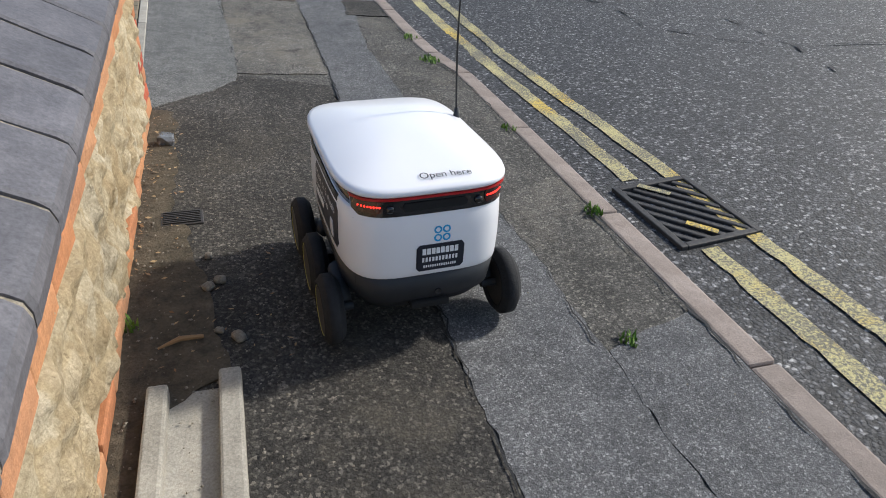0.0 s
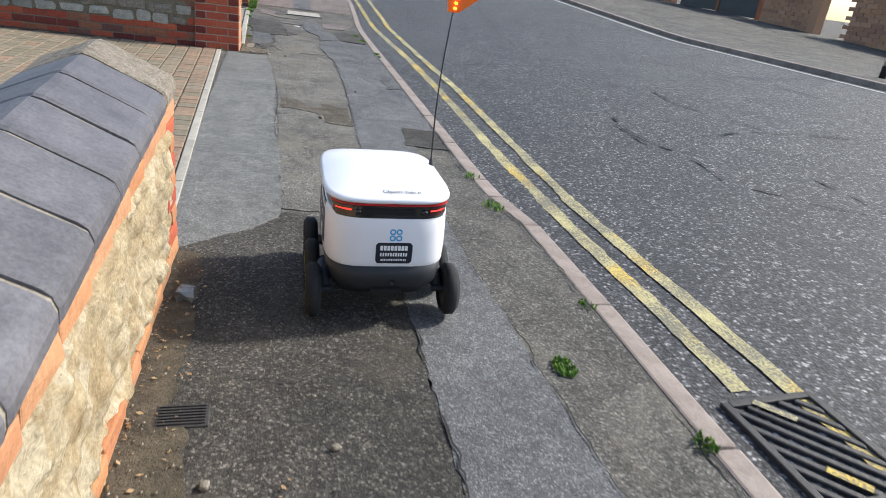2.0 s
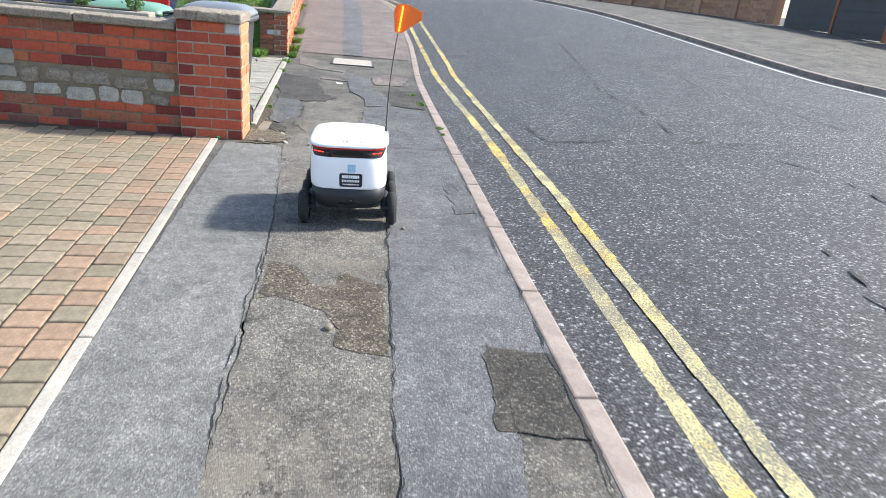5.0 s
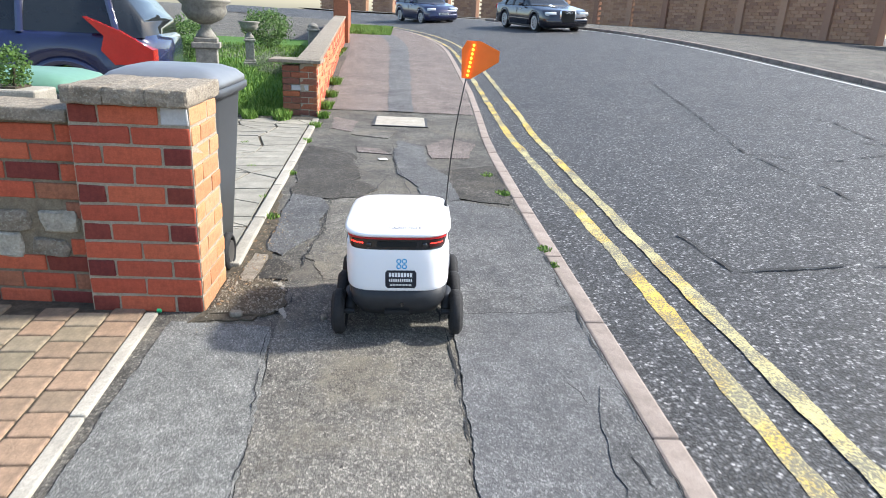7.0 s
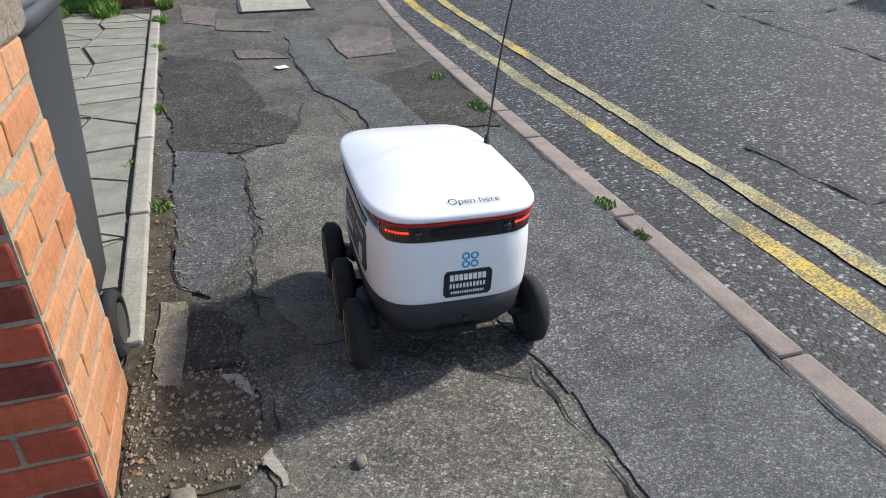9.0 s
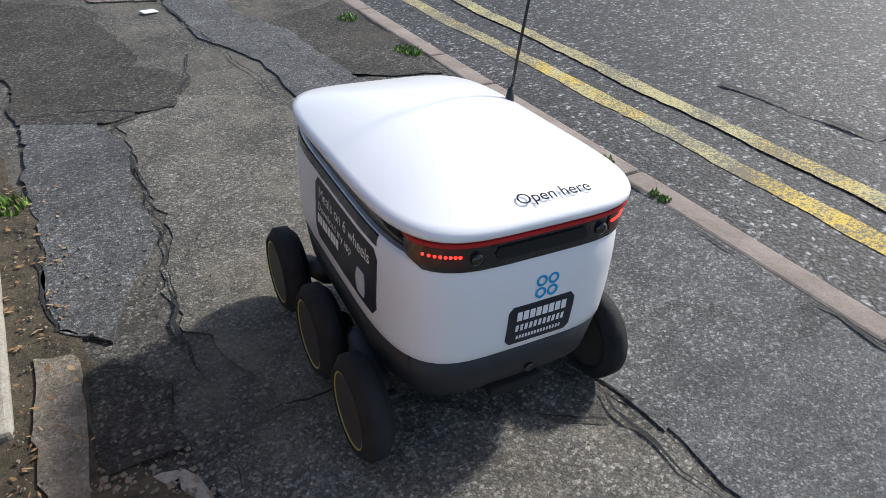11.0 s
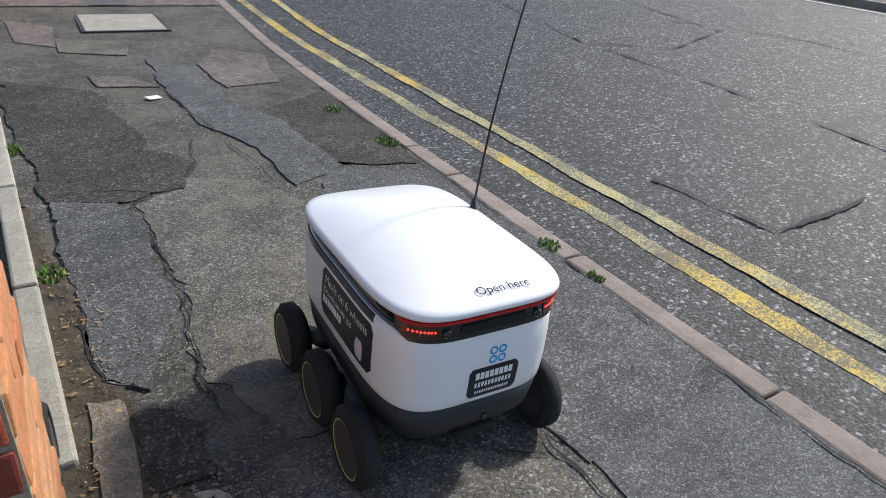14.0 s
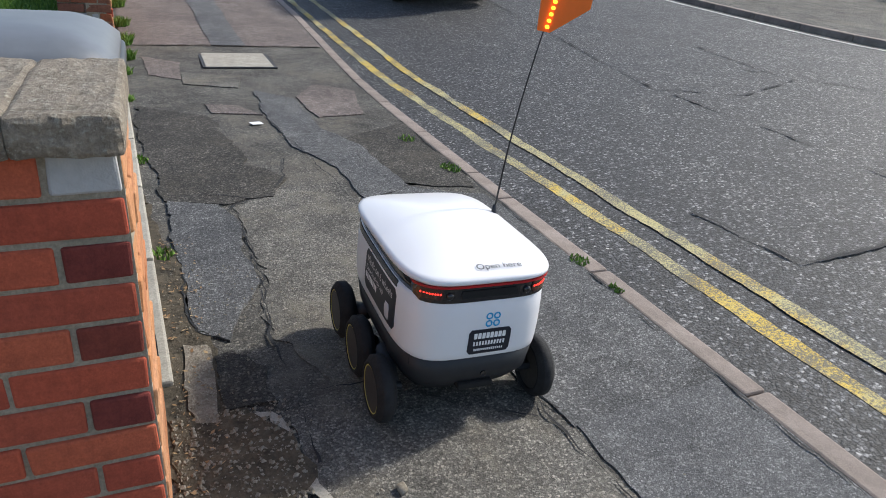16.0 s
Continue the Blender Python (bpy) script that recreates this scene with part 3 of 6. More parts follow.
slab("pavement_patch", [(-1.5, 8.9), (-1.2, 9.1), (-0.95, 9.0), (-0.8, 8.6), (-0.9, 8.0), (-0.8, 7.3), (-1.35, 7.2), (-1.48, 7.7), (-1.45, 8.4)], PAVE_TAN, 0.004, "tan worn asphalt crossed by cracks", 0.06)
slab("pavement_patch", [(-1.0, 11.5), (-0.72, 11.15), (-0.71, 10.25), (-0.54, 9.8), (-0.52, 9.3), (-0.5, 9.0), (-0.8, 8.85), (-0.82, 9.4), (-1.0, 9.9), (-1.04, 10.6)], PAVE_GREY, 0.008, "blue-grey trench patch winding along the footpath", 0.025)
slab("pavement_patch", [(-0.56, 9.05), (-0.14, 8.9), (0.03, 9.5), (0.02, 10.4), (-0.6, 10.0)], PAVE_DARK, 0.007, "rough broken asphalt by the kerb", 0.05)
slab("pavement_patch", [(-0.66, 10.55), (-0.29, 10.62), (-0.12, 11.45), (-0.45, 11.68), (-0.7, 11.2)], PAVE_PINK, 0.009, "pinkish asphalt patch", 0.03)
slab("pavement_patch", [(-1.44, 11.03), (-1.19, 10.95), (-1.06, 10.66), (-1.3, 10.72), (-1.42, 10.75)], PAVE_PINK, 0.009, "small pinkish patch", 0.02)
slab("pavement_patch", [(-1.55, 12.21), (-1.05, 12.04), (-1.12, 11.58), (-1.55, 11.76)], PAVE_TAN, 0.009, "pale worn patch", 0.02)
slab("pavement_patch", [(-1.88, 12.9), (-1.54, 12.67), (-1.56, 11.95), (-1.83, 12.14)], PAVE_PINK, 0.006, "pinkish square patch", 0.02)
slab("pavement_patch", [(-1.69, 7.58), (-1.63, 7.62), (-1.54, 7.48), (-1.54, 7.29), (-1.68, 7.29)], PAVE_DARK, 0.013, "dark sunken bit of asphalt", 0.03)


def ribbon(name, xl, xr, y0, y1, mat, lift, label):
    bm = bmesh.new()
    prev = None
    n = int((y1 - y0) / 0.3)
    for i in range(n + 1):
        y = y0 + (y1 - y0) * i / n
        row = [bm.verts.new((x + bend(y) + noise.noise((x, y * 1.5, 2)) * 0.03, y, rise(y) + lift)) for x in (xl(y), xr(y))]
        if prev:
            bm.faces.new((prev[0], prev[1], row[1], row[0]))
        prev = row
    return tagged(part(name, bm, mat), label, "surfacing", kind="structure")


ribbon("pavement_patch", lambda y: -2.08 - 0.04 * max(0, y - 14), lambda y: kerb_x(y) - bend(y) - 0.01, 13.45, 34, PAVE_PINK, 0.008, "smooth pinkish asphalt footpath")
ribbon("pavement_patch", lambda y: -1.18 - 0.02 * (y - 14), lambda y: -0.82 - 0.005 * (y - 14), 13.45, 30, PAVE_BLUE, 0.014, "dark grey trench strip along the pink footpath")
seam([(-0.77, -4), (-0.77, -0.8), (-0.77, 0.8), (-0.76, 1.3), (-0.74, 2.0), (-0.74, 3.1), (-0.69, 5.0), (-0.71, 6.2), (-0.76, 7.0), (-0.7, 7.6)], 0.022)
seam([(-0.36, -1.1), (-0.33, -0.7), (-0.40, 0.9), (-0.41, 2.0), (-0.3, 3.2)], 0.014)
seam([(-1.7, 1.02), (-1.42, 1.23), (-1.27, 1.4), (-1.28, 1.9), (-1.35, 3.4), (-1.37, 4.9), (-1.47, 6.2), (-1.53, 6.8)], 0.014)
seam([(-1.5, 0.05), (-1.1, 0.0), (-0.79, 0.1)], 0.012)
seam([(-1.18, 3.88), (-1.05, 3.78)], 0.012)
seam([(-0.98, 3.5), (-0.85, 3.46), (-0.75, 3.42)], 0.012)
seam([(-1.6, 3.9), (-1.37, 3.95)], 0.008)
seam([(-1.48, 7.0), (-1.5, 7.5), (-1.46, 8.3), (-1.5, 8.9), (-1.3, 9.0), (-1.17, 9.25), (-1.1, 9.6)], 0.026)
seam([(-1.78, 9.1), (-1.55, 9.05), (-1.39, 8.98)], 0.022)
seam([(-1.62, 7.7), (-1.75, 7.75), (-1.77, 8.6)], 0.024)
seam([(-0.9, 8.0), (-0.8, 8.6), (-0.86, 8.9), (-0.92, 9.5), (-1.0, 10.1), (-1.05, 10.6)], 0.018)
seam([(-0.58, 9.02), (-0.62, 9.5), (-0.68, 10.0), (-0.74, 10.9)], 0.016)
seam([(-0.72, 7.0), (-0.82, 7.4), (-0.88, 8.0)], 0.03)
seam([(-1.95, 13.42), (-1.35, 13.5), (-0.6, 13.48), (0.05, 13.42)], 0.03)
seam([(-0.1, 5.2), (-0.17, 5.9), (-0.3, 6.4)], 0.016)
slab("pavement_patch", [(-0.15, 6.28), (-0.1, 6.04), (-0.06, 5.69), (-0.1, 5.26), (-0.25, 5.23), (-0.24, 5.64), (-0.23, 6.04)], PAVE_GREY, 0.009, "dark sunken strip of asphalt by the kerb", 0.03)
slab("concrete_haunch", [(-1.79, 7.67), (-1.71, 7.66), (-1.7, 7.42), (-1.72, 7.25), (-1.79, 7.26)], CAPSTONE, 0.014, "broken end of old concrete edging", 0.02)
slab("gravel_bed", [(-1.86, 7.3), (-1.72, 7.28), (-1.6, 7.25), (-1.54, 7.14), (-1.5, 6.95), (-1.56, 6.86), (-1.84, 6.86)], SOIL, 0.013, "gravelly soil where the asphalt has gone", 0.03)
seam([(-1.64, 7.25), (-1.57, 7.24), (-1.53, 7.1), (-1.52, 6.95), (-1.49, 6.82)], 0.09, "pale cement smear along the broken edge", mat=CONC)
seam([(-1.53, 7.24), (-1.42, 7.31), (-1.23, 7.3), (-1.08, 7.21), (-0.95, 7.09), (-0.8, 6.99)], 0.02)
for pts in ([(1.99, 4.65), (1.83, 3.89), (1.84, 3.34), (1.97, 3.08), (1.86, 2.26)], [(1.84, 3.34), (2.64, 3.6), (3.04, 3.73), (3.73, 3.56), (5.0, 3.3)], [(4.17, 11.12), (4.71, 9.85), (4.6, 8.14), (5.39, 7.09), (5.38, 5.44)],
            [(0.97, 8.27), (1.03, 7.56), (1.65, 7.55), (2.26, 7.5), (3.6, 7.2)], [(3.65, 16.7), (3.16, 13.1), (2.66, 10.7), (2.64, 9.24), (2.46, 7.8)], [(4.38, 13.8), (4.67, 12.4), (4.24, 10.5)],
            [(1.8, 4.08), (1.77, 3.39), (2.04, 2.92)], [(2.62, 2.28), (2.6, 1.48), (2.45, 0.91)], [(2.66, 10.7), (3.3, 10.2), (4.24, 10.5)], [(1.86, 2.26), (2.3, 1.7), (2.6, 1.48), (3.4, 1.3)], [(2.46, 7.8), (3.2, 6.2), (3.0, 5.0), (3.3, 3.7)]):
    seam(pts, 0.07, "jagged open crack in the road surface", road_z, "road_crack")
seam([(kerb_x(-4 + i * 0.25) - 0.012, -4 + i * 0.25) for i in range(66)], 0.03, "dark gap along the kerb")


# ---- drain grate in the gutter ----
def drain_grate():
    g = thing("drain_grate", "cast-iron gully grate with slanted slots in the gutter", "drain", pose(0.475, -0.335, -0.035, 0, -5, 2) @ Matrix.Diagonal((0.88, 0.94, 1, 1)), kind="")
    # shallow near-black box: shade of the drain's depth is put into its colour
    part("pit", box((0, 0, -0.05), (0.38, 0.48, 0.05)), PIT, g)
    for nm, c, s in (("frame_side", (-0.2, 0, 0), (0.035, 0.55, 0.03)), ("frame_side", (0.2, 0, 0), (0.035, 0.55, 0.03)), ("frame_end", (0, -0.26, 0), (0.37, 0.035, 0.03)), ("frame_end", (0, 0.26, 0), (0.37, 0.035, 0.03))):
        part(nm, box(c, s, 0.005), IRON, g)
    a = radians(52)
    for i in range(-5, 6):
        off = i * 0.06
        # clip the slanted bar to the frame
        d = Vector((math.cos(a), -math.sin(a)))
        p = Vector((off * math.sin(a), off * math.cos(a)))
        ts = []
        for k in range(-80, 81):
            q = p + d * (k * 0.005)
            if abs(q.x) < 0.185 and abs(q.y) < 0.245:
                ts.append(k * 0.005)
        if len(ts) < 6:
            continue
        c = p + d * (ts[0] + ts[-1]) / 2
        part("bar", box((0, 0, 0), (0.031, ts[-1] - ts[0], 0.028), 0.006), IRON, g, m=Matrix.Translation((c.x, c.y, -0.004)) @ Matrix.Rotation(math.atan2(d.y, d.x) - math.pi / 2, 4, "Z"))
    for y, w in ((0.19, 0.16), (-0.17, 0.14)):
        part("paint_remnant", box((-0.03, y, 0.0165), (w, 0.035, 0.002), rot=Matrix.Rotation(-0.9, 4, "Z")), YELLOW, g, "worn yellow paint on the iron")


drain_grate()


def small_cover():
    g = thing("utility_cover", "small ribbed dark iron cover set in dirt", "cover", pose(-1.52, -0.14, 0.004, 0, 0, 3))
    part("lid", box((0, 0, 0), (0.145, 0.1, 0.012), 0.003), IRON, g)
    rib = mesh_from(box((0, 0, 0), (0.125, 0.006, 0.006)), "rib", IRON)
    for i in range(7):
        share("rib", rib, g, pose(0, -0.039 + i * 0.013, 0.008))


small_cover()


def manhole():
    g = thing("manhole_cover", "pale concrete-filled manhole cover in an iron frame", "manhole", pose(-0.99, 12.9, rise(12.9) - 0.004, 0.6, 0, 0))
    part("slab", box((0, 0, 0), (0.64, 0.95, 0.02), 0.004), CONC, g)
    for x in (-0.335, 0.335):
        part("frame_side", box((x, 0, -0.002), (0.03, 1.0, 0.022)), IRON, g)
    for y in (-0.49, 0.49):
        part("frame_end", box((0, y, -0.002), (0.64, 0.03, 0.022)), IRON, g)


manhole()


def channel():
    g = thing("drain_channel", "concrete drainage channel section let into dirt", "channel", pose(-1.46, -2.2, 0.028, 0, 0, 0))
    part("bed", box((0, 0, -0.03), (0.13, 2.3, 0.02)), CONC, g)
    for x, w in ((-0.085, 0.05), (0.085, 0.055)):
        part("side", box((x, 0, -0.008), (w, 2.3 + 0.06 * (x > 0), 0.06), 0.008), CONC, g)


channel()
slab("dirt", [(-1.7, -6), (-1.58, -6), (-1.57, -1.1), (-1.38, -1.0), (-1.42, -0.6), (-1.52, -0.3), (-1.56, 0.3), (-1.6, 0.95), (-1.72, 1.0)], SOIL, 0.009, "dark soil and grit at the foot of the wall", 0.05)
slab("dirt", [(-1.88, 6.78), (-1.6, 6.8), (-1.56, 7.1), (-1.7, 7.7), (-1.77, 8.4), (-1.9, 9.2), (-1.88, 7.6)], SOIL, 0.008, "soil and grit beside the brick pillar", 0.06)


# ---- the delivery robot ----
def outline(a, b, n, k=64):
    out = []
    for i in range(k):
        t = 2 * math.pi * i / k
        c, s = math.cos(t), math.sin(t)
        out.append((a * math.copysign(abs(c) ** (2 / n), c), b * math.copysign(abs(s) ** (2 / n), s)))
    return out


def loft(sections, n=5.0, k=64, caps=True):
    """Stacked rounded rectangles: (z, half width, half length, shift along y)."""
    bm = bmesh.new()
    rings = [[bm.verts.new((x, y + dy, z)) for x, y in outline(a, b, n, k)] for z, a, b, dy in sections]
    for p, q in zip(rings, rings[1:]):
        for i in range(k):
            bm.faces.new((p[i], p[(i + 1) % k], q[(i + 1) % k], q[i]))
    if caps:
        bm.faces.new(rings[0])
        bm.faces.new(rings[-1])
    return bm


HALF_A = [(0.10, 0.185), (0.15, 0.212), (0.19, 0.222), (0.30, 0.227), (0.42, 0.222), (0.455, 0.218)]
HALF_B = [(0.10, 0.285), (0.15, 0.325), (0.19, 0.335), (0.30, 0.341), (0.42, 0.335), (0.455, 0.331)]
SUP = 4.6


def rear(x, z, out=0.0):
    """Place on the rounded rear of the body at x, z."""
    a, b = lerp(HALF_A, z) + out, lerp(HALF_B, z) + out
    return Vector((x, -b * max(0.0, 1 - (abs(x) / a) ** SUP) ** (1 / SUP), z))


def side(y, z, out=0.0, sx=-1):
    a, b = lerp(HALF_A, z) + out, lerp(HALF_B, z) + out
    return Vector((sx * a * max(0.0, 1 - (abs(y) / b) ** SUP) ** (1 / SUP), y, z))


def decal(f, u0, u1, v0, v1, thick, nu=14, nv=5, corner=0.0):
    bm = bmesh.new()
    lay = []
    for out in (-0.002, thick):
        g = []
        for j in range(nv + 1):
            v = v0 + (v1 - v0) * j / nv
            cut = 0.0
            if corner:
                e = min(v - v0, v1 - v)
                cut = corner - math.sqrt(max(0, corner ** 2 - (corner - e) ** 2)) if e < corner else 0.0
            g.append([bm.verts.new(f(u0 + cut + (u1 - u0 - 2 * cut) * i / nu, v, out)) for i in range(nu + 1)])
        lay.append(g)
    for g in lay:
        for j in range(nv):
            for i in range(nu):
                bm.faces.new((g[j][i], g[j][i + 1], g[j + 1][i + 1], g[j + 1][i]))
    lo, hi = lay
    ring = [(0, i) for i in range(nu)] + [(j, nu) for j in range(nv)] + [(nv, i) for i in range(nu, 0, -1)] + [(j, 0) for j in range(nv, 0, -1)]
    for (j, i), (j2, i2) in zip(ring, ring[1:] + ring[:1]):
        bm.faces.new((lo[j][i], lo[j2][i2], hi[j2][i2], hi[j][i]))
    return bm


def text_bm(body, size, extrude=0.0):
    cu = bpy.data.curves.new("lettering", "FONT")
    cu.body, cu.size, cu.align_x, cu.align_y = body, size, "CENTER", "CENTER"
    ob = new("lettering", cu)
    me = bpy.data.meshes.new_from_object(ob.evaluated_get(bpy.context.evaluated_depsgraph_get()))
    bpy.data.objects.remove(ob)
    bm = bmesh.new()
    bm.from_mesh(me)
    bmesh.ops.triangulate(bm, faces=bm.faces)
    return bm


def on_surface(bm, f, u, v, out, su=1.0, shear=0.0):
    for p in bm.verts:
        x, y = p.co.x, p.co.y
        p.co = f(u + su * (x + shear * y), v + y, out)
    return bm


def bars_on(f, u, v, width, height, n, out, gap=0.35):
    """Lettering that stays unread: a row of plain bars."""
    bm = bmesh.new()
    w = width / n
    for i in range(n):
        u0 = u - width / 2 + i * w
        vs = [bm.verts.new(f(uu, vv, out)) for uu, vv in ((u0, v - height / 2), (u0 + w * (1 - gap), v - height / 2), (u0 + w * (1 - gap), v + height / 2), (u0, v + height / 2))]
        bm.faces.new(vs)
    return bm


def wheel_bm(r, w, crown=0.012):
    return lathe([(r * 0.74, -w / 2), (r - crown, -w / 2), (r - 0.003, -w / 2 + crown * 0.8), (r, -w / 4), (r, w / 4), (r - 0.003, w / 2 - crown * 0.8), (r - crown, w / 2), (r * 0.74, w / 2)], 40, "x", True)


WHEELS, SWAY = [], []


def delivery_robot():
    R = thing("delivery_robot", "white six-wheeled delivery robot with dark base and flag mast", "robot", pose(-0.81, -0.63, 0, 0, 0, 5))
    part("chassis", loft([(0.085, 0.12, 0.2, 0), (0.10, 0.185, 0.285, 0), (0.15, 0.212, 0.325, 0), (0.235, 0.2235, 0.3365, 0)], SUP), DARKP, R, "matt dark plastic base", True)
    body = part("body", loft([(0.23, 0.2225, 0.3355, 0), (0.234, 0.2245, 0.3375, 0), (0.25, 0.2255, 0.339, 0), (0.30, 0.227, 0.341, 0), (0.36, 0.226, 0.34, 0), (0.415, 0.2235, 0.3365, 0), (0.423, 0.22, 0.333, 0)], SUP), WHITE, R, "glossy white body shell", True)
    band = part("band", loft([(0.417, 0.216, 0.329, 0), (0.44, 0.2155, 0.3285, 0), (0.476, 0.2145, 0.3275, 0)], SUP), BLACKG, R, "black band under the lid", True)
    # lid: domed, with a rounded rim
    secs = [(0.466, 0.214, 0.327, 0), (0.468, 0.226, 0.339, 0), (0.473, 0.2305, 0.344, 0), (0.480, 0.2305, 0.344, 0), (0.486, 0.2275, 0.341, 0)]
    for k in range(1, 24):
        s = 1 - k / 24
        secs.append((0.486 + 0.043 * (1 - s ** 2.3), 0.2275 * s, 0.341 * s, 0.0))
    lid = part("lid", loft(secs, SUP, 160), WHITE, R, "glossy white domed lid", True)

    # lid and band slope down towards the front
    for ob in (band, lid):
        for v in ob.data.vertices:
            v.co.z -= 0.018 * min(1.0, max(0.0, (v.co.y + 0.3) / 0.64)) * min(1.0, max(0.0, (v.co.z - 0.425) / 0.04))

    tb = text_bm("Open here", 0.031)
    lid_tree = BVHTree.FromPolygons([v.co.copy() for v in lid.data.vertices], [list(p.vertices) for p in lid.data.polygons])
    for v in tb.verts:
        hit = lid_tree.ray_cast(Vector((v.co.x + 0.035, v.co.y - 0.3, 0.8)), Vector((0, 0, -1)))[0]
        v.co = hit + Vector((0, -0.001, 0.0038))
    part("lettering", tb, PRINT_D, lid, "dark grey words Open here")
    # rear light bar
    bar = part("light_bar", decal(rear, -0.2, 0.2, 0.415, 0.461, 0.003, 30, 4, 0.012), BLACKG, R, "smoked rear light bar")
    part("window", decal(rear, -0.085, 0.085, 0.428, 0.449, 0.006, 12, 2, 0.006), PIT, bar, "dark slot")
    for s in (-1, 1):
        part("sensor", lathe([(0.002, 0), (0.011, 0), (0.011, 0.006), (0.004, 0.009)], 16), BLACKG, bar, "round sensor", True, Matrix.Translation(rear(s * 0.115, 0.436, 0.002)) @ Matrix.Rotation(radians(90), 4, "X"))
        part("lens", decal(rear, s * 0.165 - 0.033, s * 0.165 + 0.033, 0.426, 0.456, 0.005, 8, 2, 0.005), LENSD, bar, "smoked red lamp lens")
        for i in range(8):
            part("led", lathe([(0.0005, 0), (0.0028, 0), (0.0028, 0.002), (0.0012, 0.003)], 8), LED, bar, "", False, Matrix.Translation(rear(s * (0.141 + i * 0.0066), 0.442, 0.004)) @ Matrix.Rotation(radians(90), 4, "X"))
    part("red_strip", decal(rear, -0.205, 0.205, 0.4615, 0.4675, 0.0125, 36, 1), REDST, R, "thin red strip under the lid")
    # rear label and emblem
    lab = part("label", decal(rear, -0.048, 0.082, 0.245, 0.325, 0.002, 10, 8, 0.008), PLATE, R, "dark navy label with white print")
    part("print_bar", bars_on(rear, 0.017, 0.306, 0.1, 0.018, 8, 0.0035, 0.2), PRINT, lab)
    part("print_bar", bars_on(rear, 0.017, 0.281, 0.1, 0.014, 11, 0.0035, 0.35), PRINT, lab)
    part("print_bar", bars_on(rear, 0.017, 0.26, 0.092, 0.008, 15, 0.0035, 0.35), PRINT, lab)
    emblem = bmesh.new()
    for dx, dz in ((-0.0115, 0.0115), (0.0115, 0.0115), (-0.0115, -0.0115), (0.0115, -0.0115)):
        for i in range(20):
            a0, a1 = 2 * math.pi * i / 20, 2 * math.pi * (i + 1) / 20
            emblem.faces.new([emblem.verts.new(rear(0.02 + dx + r * math.cos(a), 0.354 + dz + r * math.sin(a), 0.0025)) for r, a in ((0.0062, a0), (0.0108, a0), (0.0108, a1), (0.0062, a1))])
    part("emblem", emblem, LOGO, R, "plain blue ring emblem")
    part("socket", lathe([(0.001, 0), (0.009, 0), (0.009, 0.006), (0.001, 0.004)], 16), BLACKG, R, "round socket", False, Matrix.Translation((0.02, -0.327, 0.165)) @ Matrix.Rotation(radians(90), 4, "X"))
    part("tow_slot", box((0.0, -0.305, 0.125), (0.11, 0.05, 0.02), 0.004), PIT, R)
    # side panels with lettering
    for sx in (-1, 1):
        f = lambda u, v, out=0.0, sx=sx: side(u, v, out, sx)
        upper = part("side_band", decal(f, -0.2, 0.3, 0.403, 0.4235, 0.0015, 20, 2), BLACKG, R, "black upper side band")
        pan = part("side_panel", decal(f, -0.205, 0.09, 0.262, 0.395, 0.002, 20, 8, 0.014), PLATE, R, "dark panel with white lettering")
        for body_t, u, v, size, shear in (("Meals on 6 wheels", -0.058, 0.368, 0.0335, 0), ("Download my app", -0.018, 0.337, 0.024, 0)):
            tb = text_bm(body_t, size)
            part("lettering", on_surface(tb, f, u, v, 0.0035, sx, 0), PRINT, pan, "white words " + body_t)
        part("print_bar", bars_on(f, 0.015, 0.312, 0.12, 0.02, 8, 0.0035, 0.2), PRINT, pan)
        part("badge", decal(f, -0.165, -0.13, 0.275, 0.325, 0.0035, 4, 4, 0.005), SILVER, pan, "pale square badge")
        part("shut_line", bars_on(f, -0.283, 0.3, 0.002, 0.2, 1, 0.0012, 0.0), PRINT_D, R)
    # running gear
    tyre_me = mesh_from(wheel_bm(0.1, 0.058, 0.017), "tyre", RUBBER, True)
    disc_me = mesh_from(lathe([(0.001, -0.022), (0.075, -0.022), (0.075, 0.022), (0.001, 0.022)], 32, "x"), "disc", HUBM)
    ring_me = mesh_from(lathe([(0.0695, -0.001), (0.0725, -0.001), (0.0725, 0.001), (0.0695, 0.001)], 40, "x", True), "rim_line", RIMY)
    for sx in (-1, 1):
        part("arm", tube([(sx * 0.215, -0.215, 0.105), (sx * 0.215, -0.11, 0.155), (sx * 0.215, 0.0, 0.11)], [0.022, 0.026, 0.022], 10), DARKP, R, "dark bogie arm", True)
        part("front_arm", tube([(sx * 0.20, 0.12, 0.15), (sx * 0.215, 0.235, 0.105)], [0.026, 0.022], 10), DARKP, R, "dark arm", True)
        for y in (-0.225, 0.0, 0.235):
            wh = new("wheel")
            wh.parent = R
            wh.matrix_basis = pose(sx * 0.2575, y, 0.1)
            share("tyre", tyre_me, wh, Matrix())
            share("disc", disc_me, wh, pose(sx * 0.004, 0, 0))
            share("rim_line", ring_me, wh, pose(sx * 0.0265, 0, 0))
            part("axle", lathe([(0.012, -0.03), (0.012, 0.03)], 12, "x"), DARKP, wh, "", False, pose(-sx * 0.035, 0, 0))
            WHEELS.append((wh, sx * 0.2575, y))
    # mast and flag
    base = Vector((0.215, 0.11, 0.478))
    tipv = Vector((0.29, 0.1, 1.07))
    part("mast_foot", lathe([(0.012, -0.03), (0.01, 0.0), (0.006, 0.03)], 12), DARKP, R, "", True, Matrix.Translation(base))
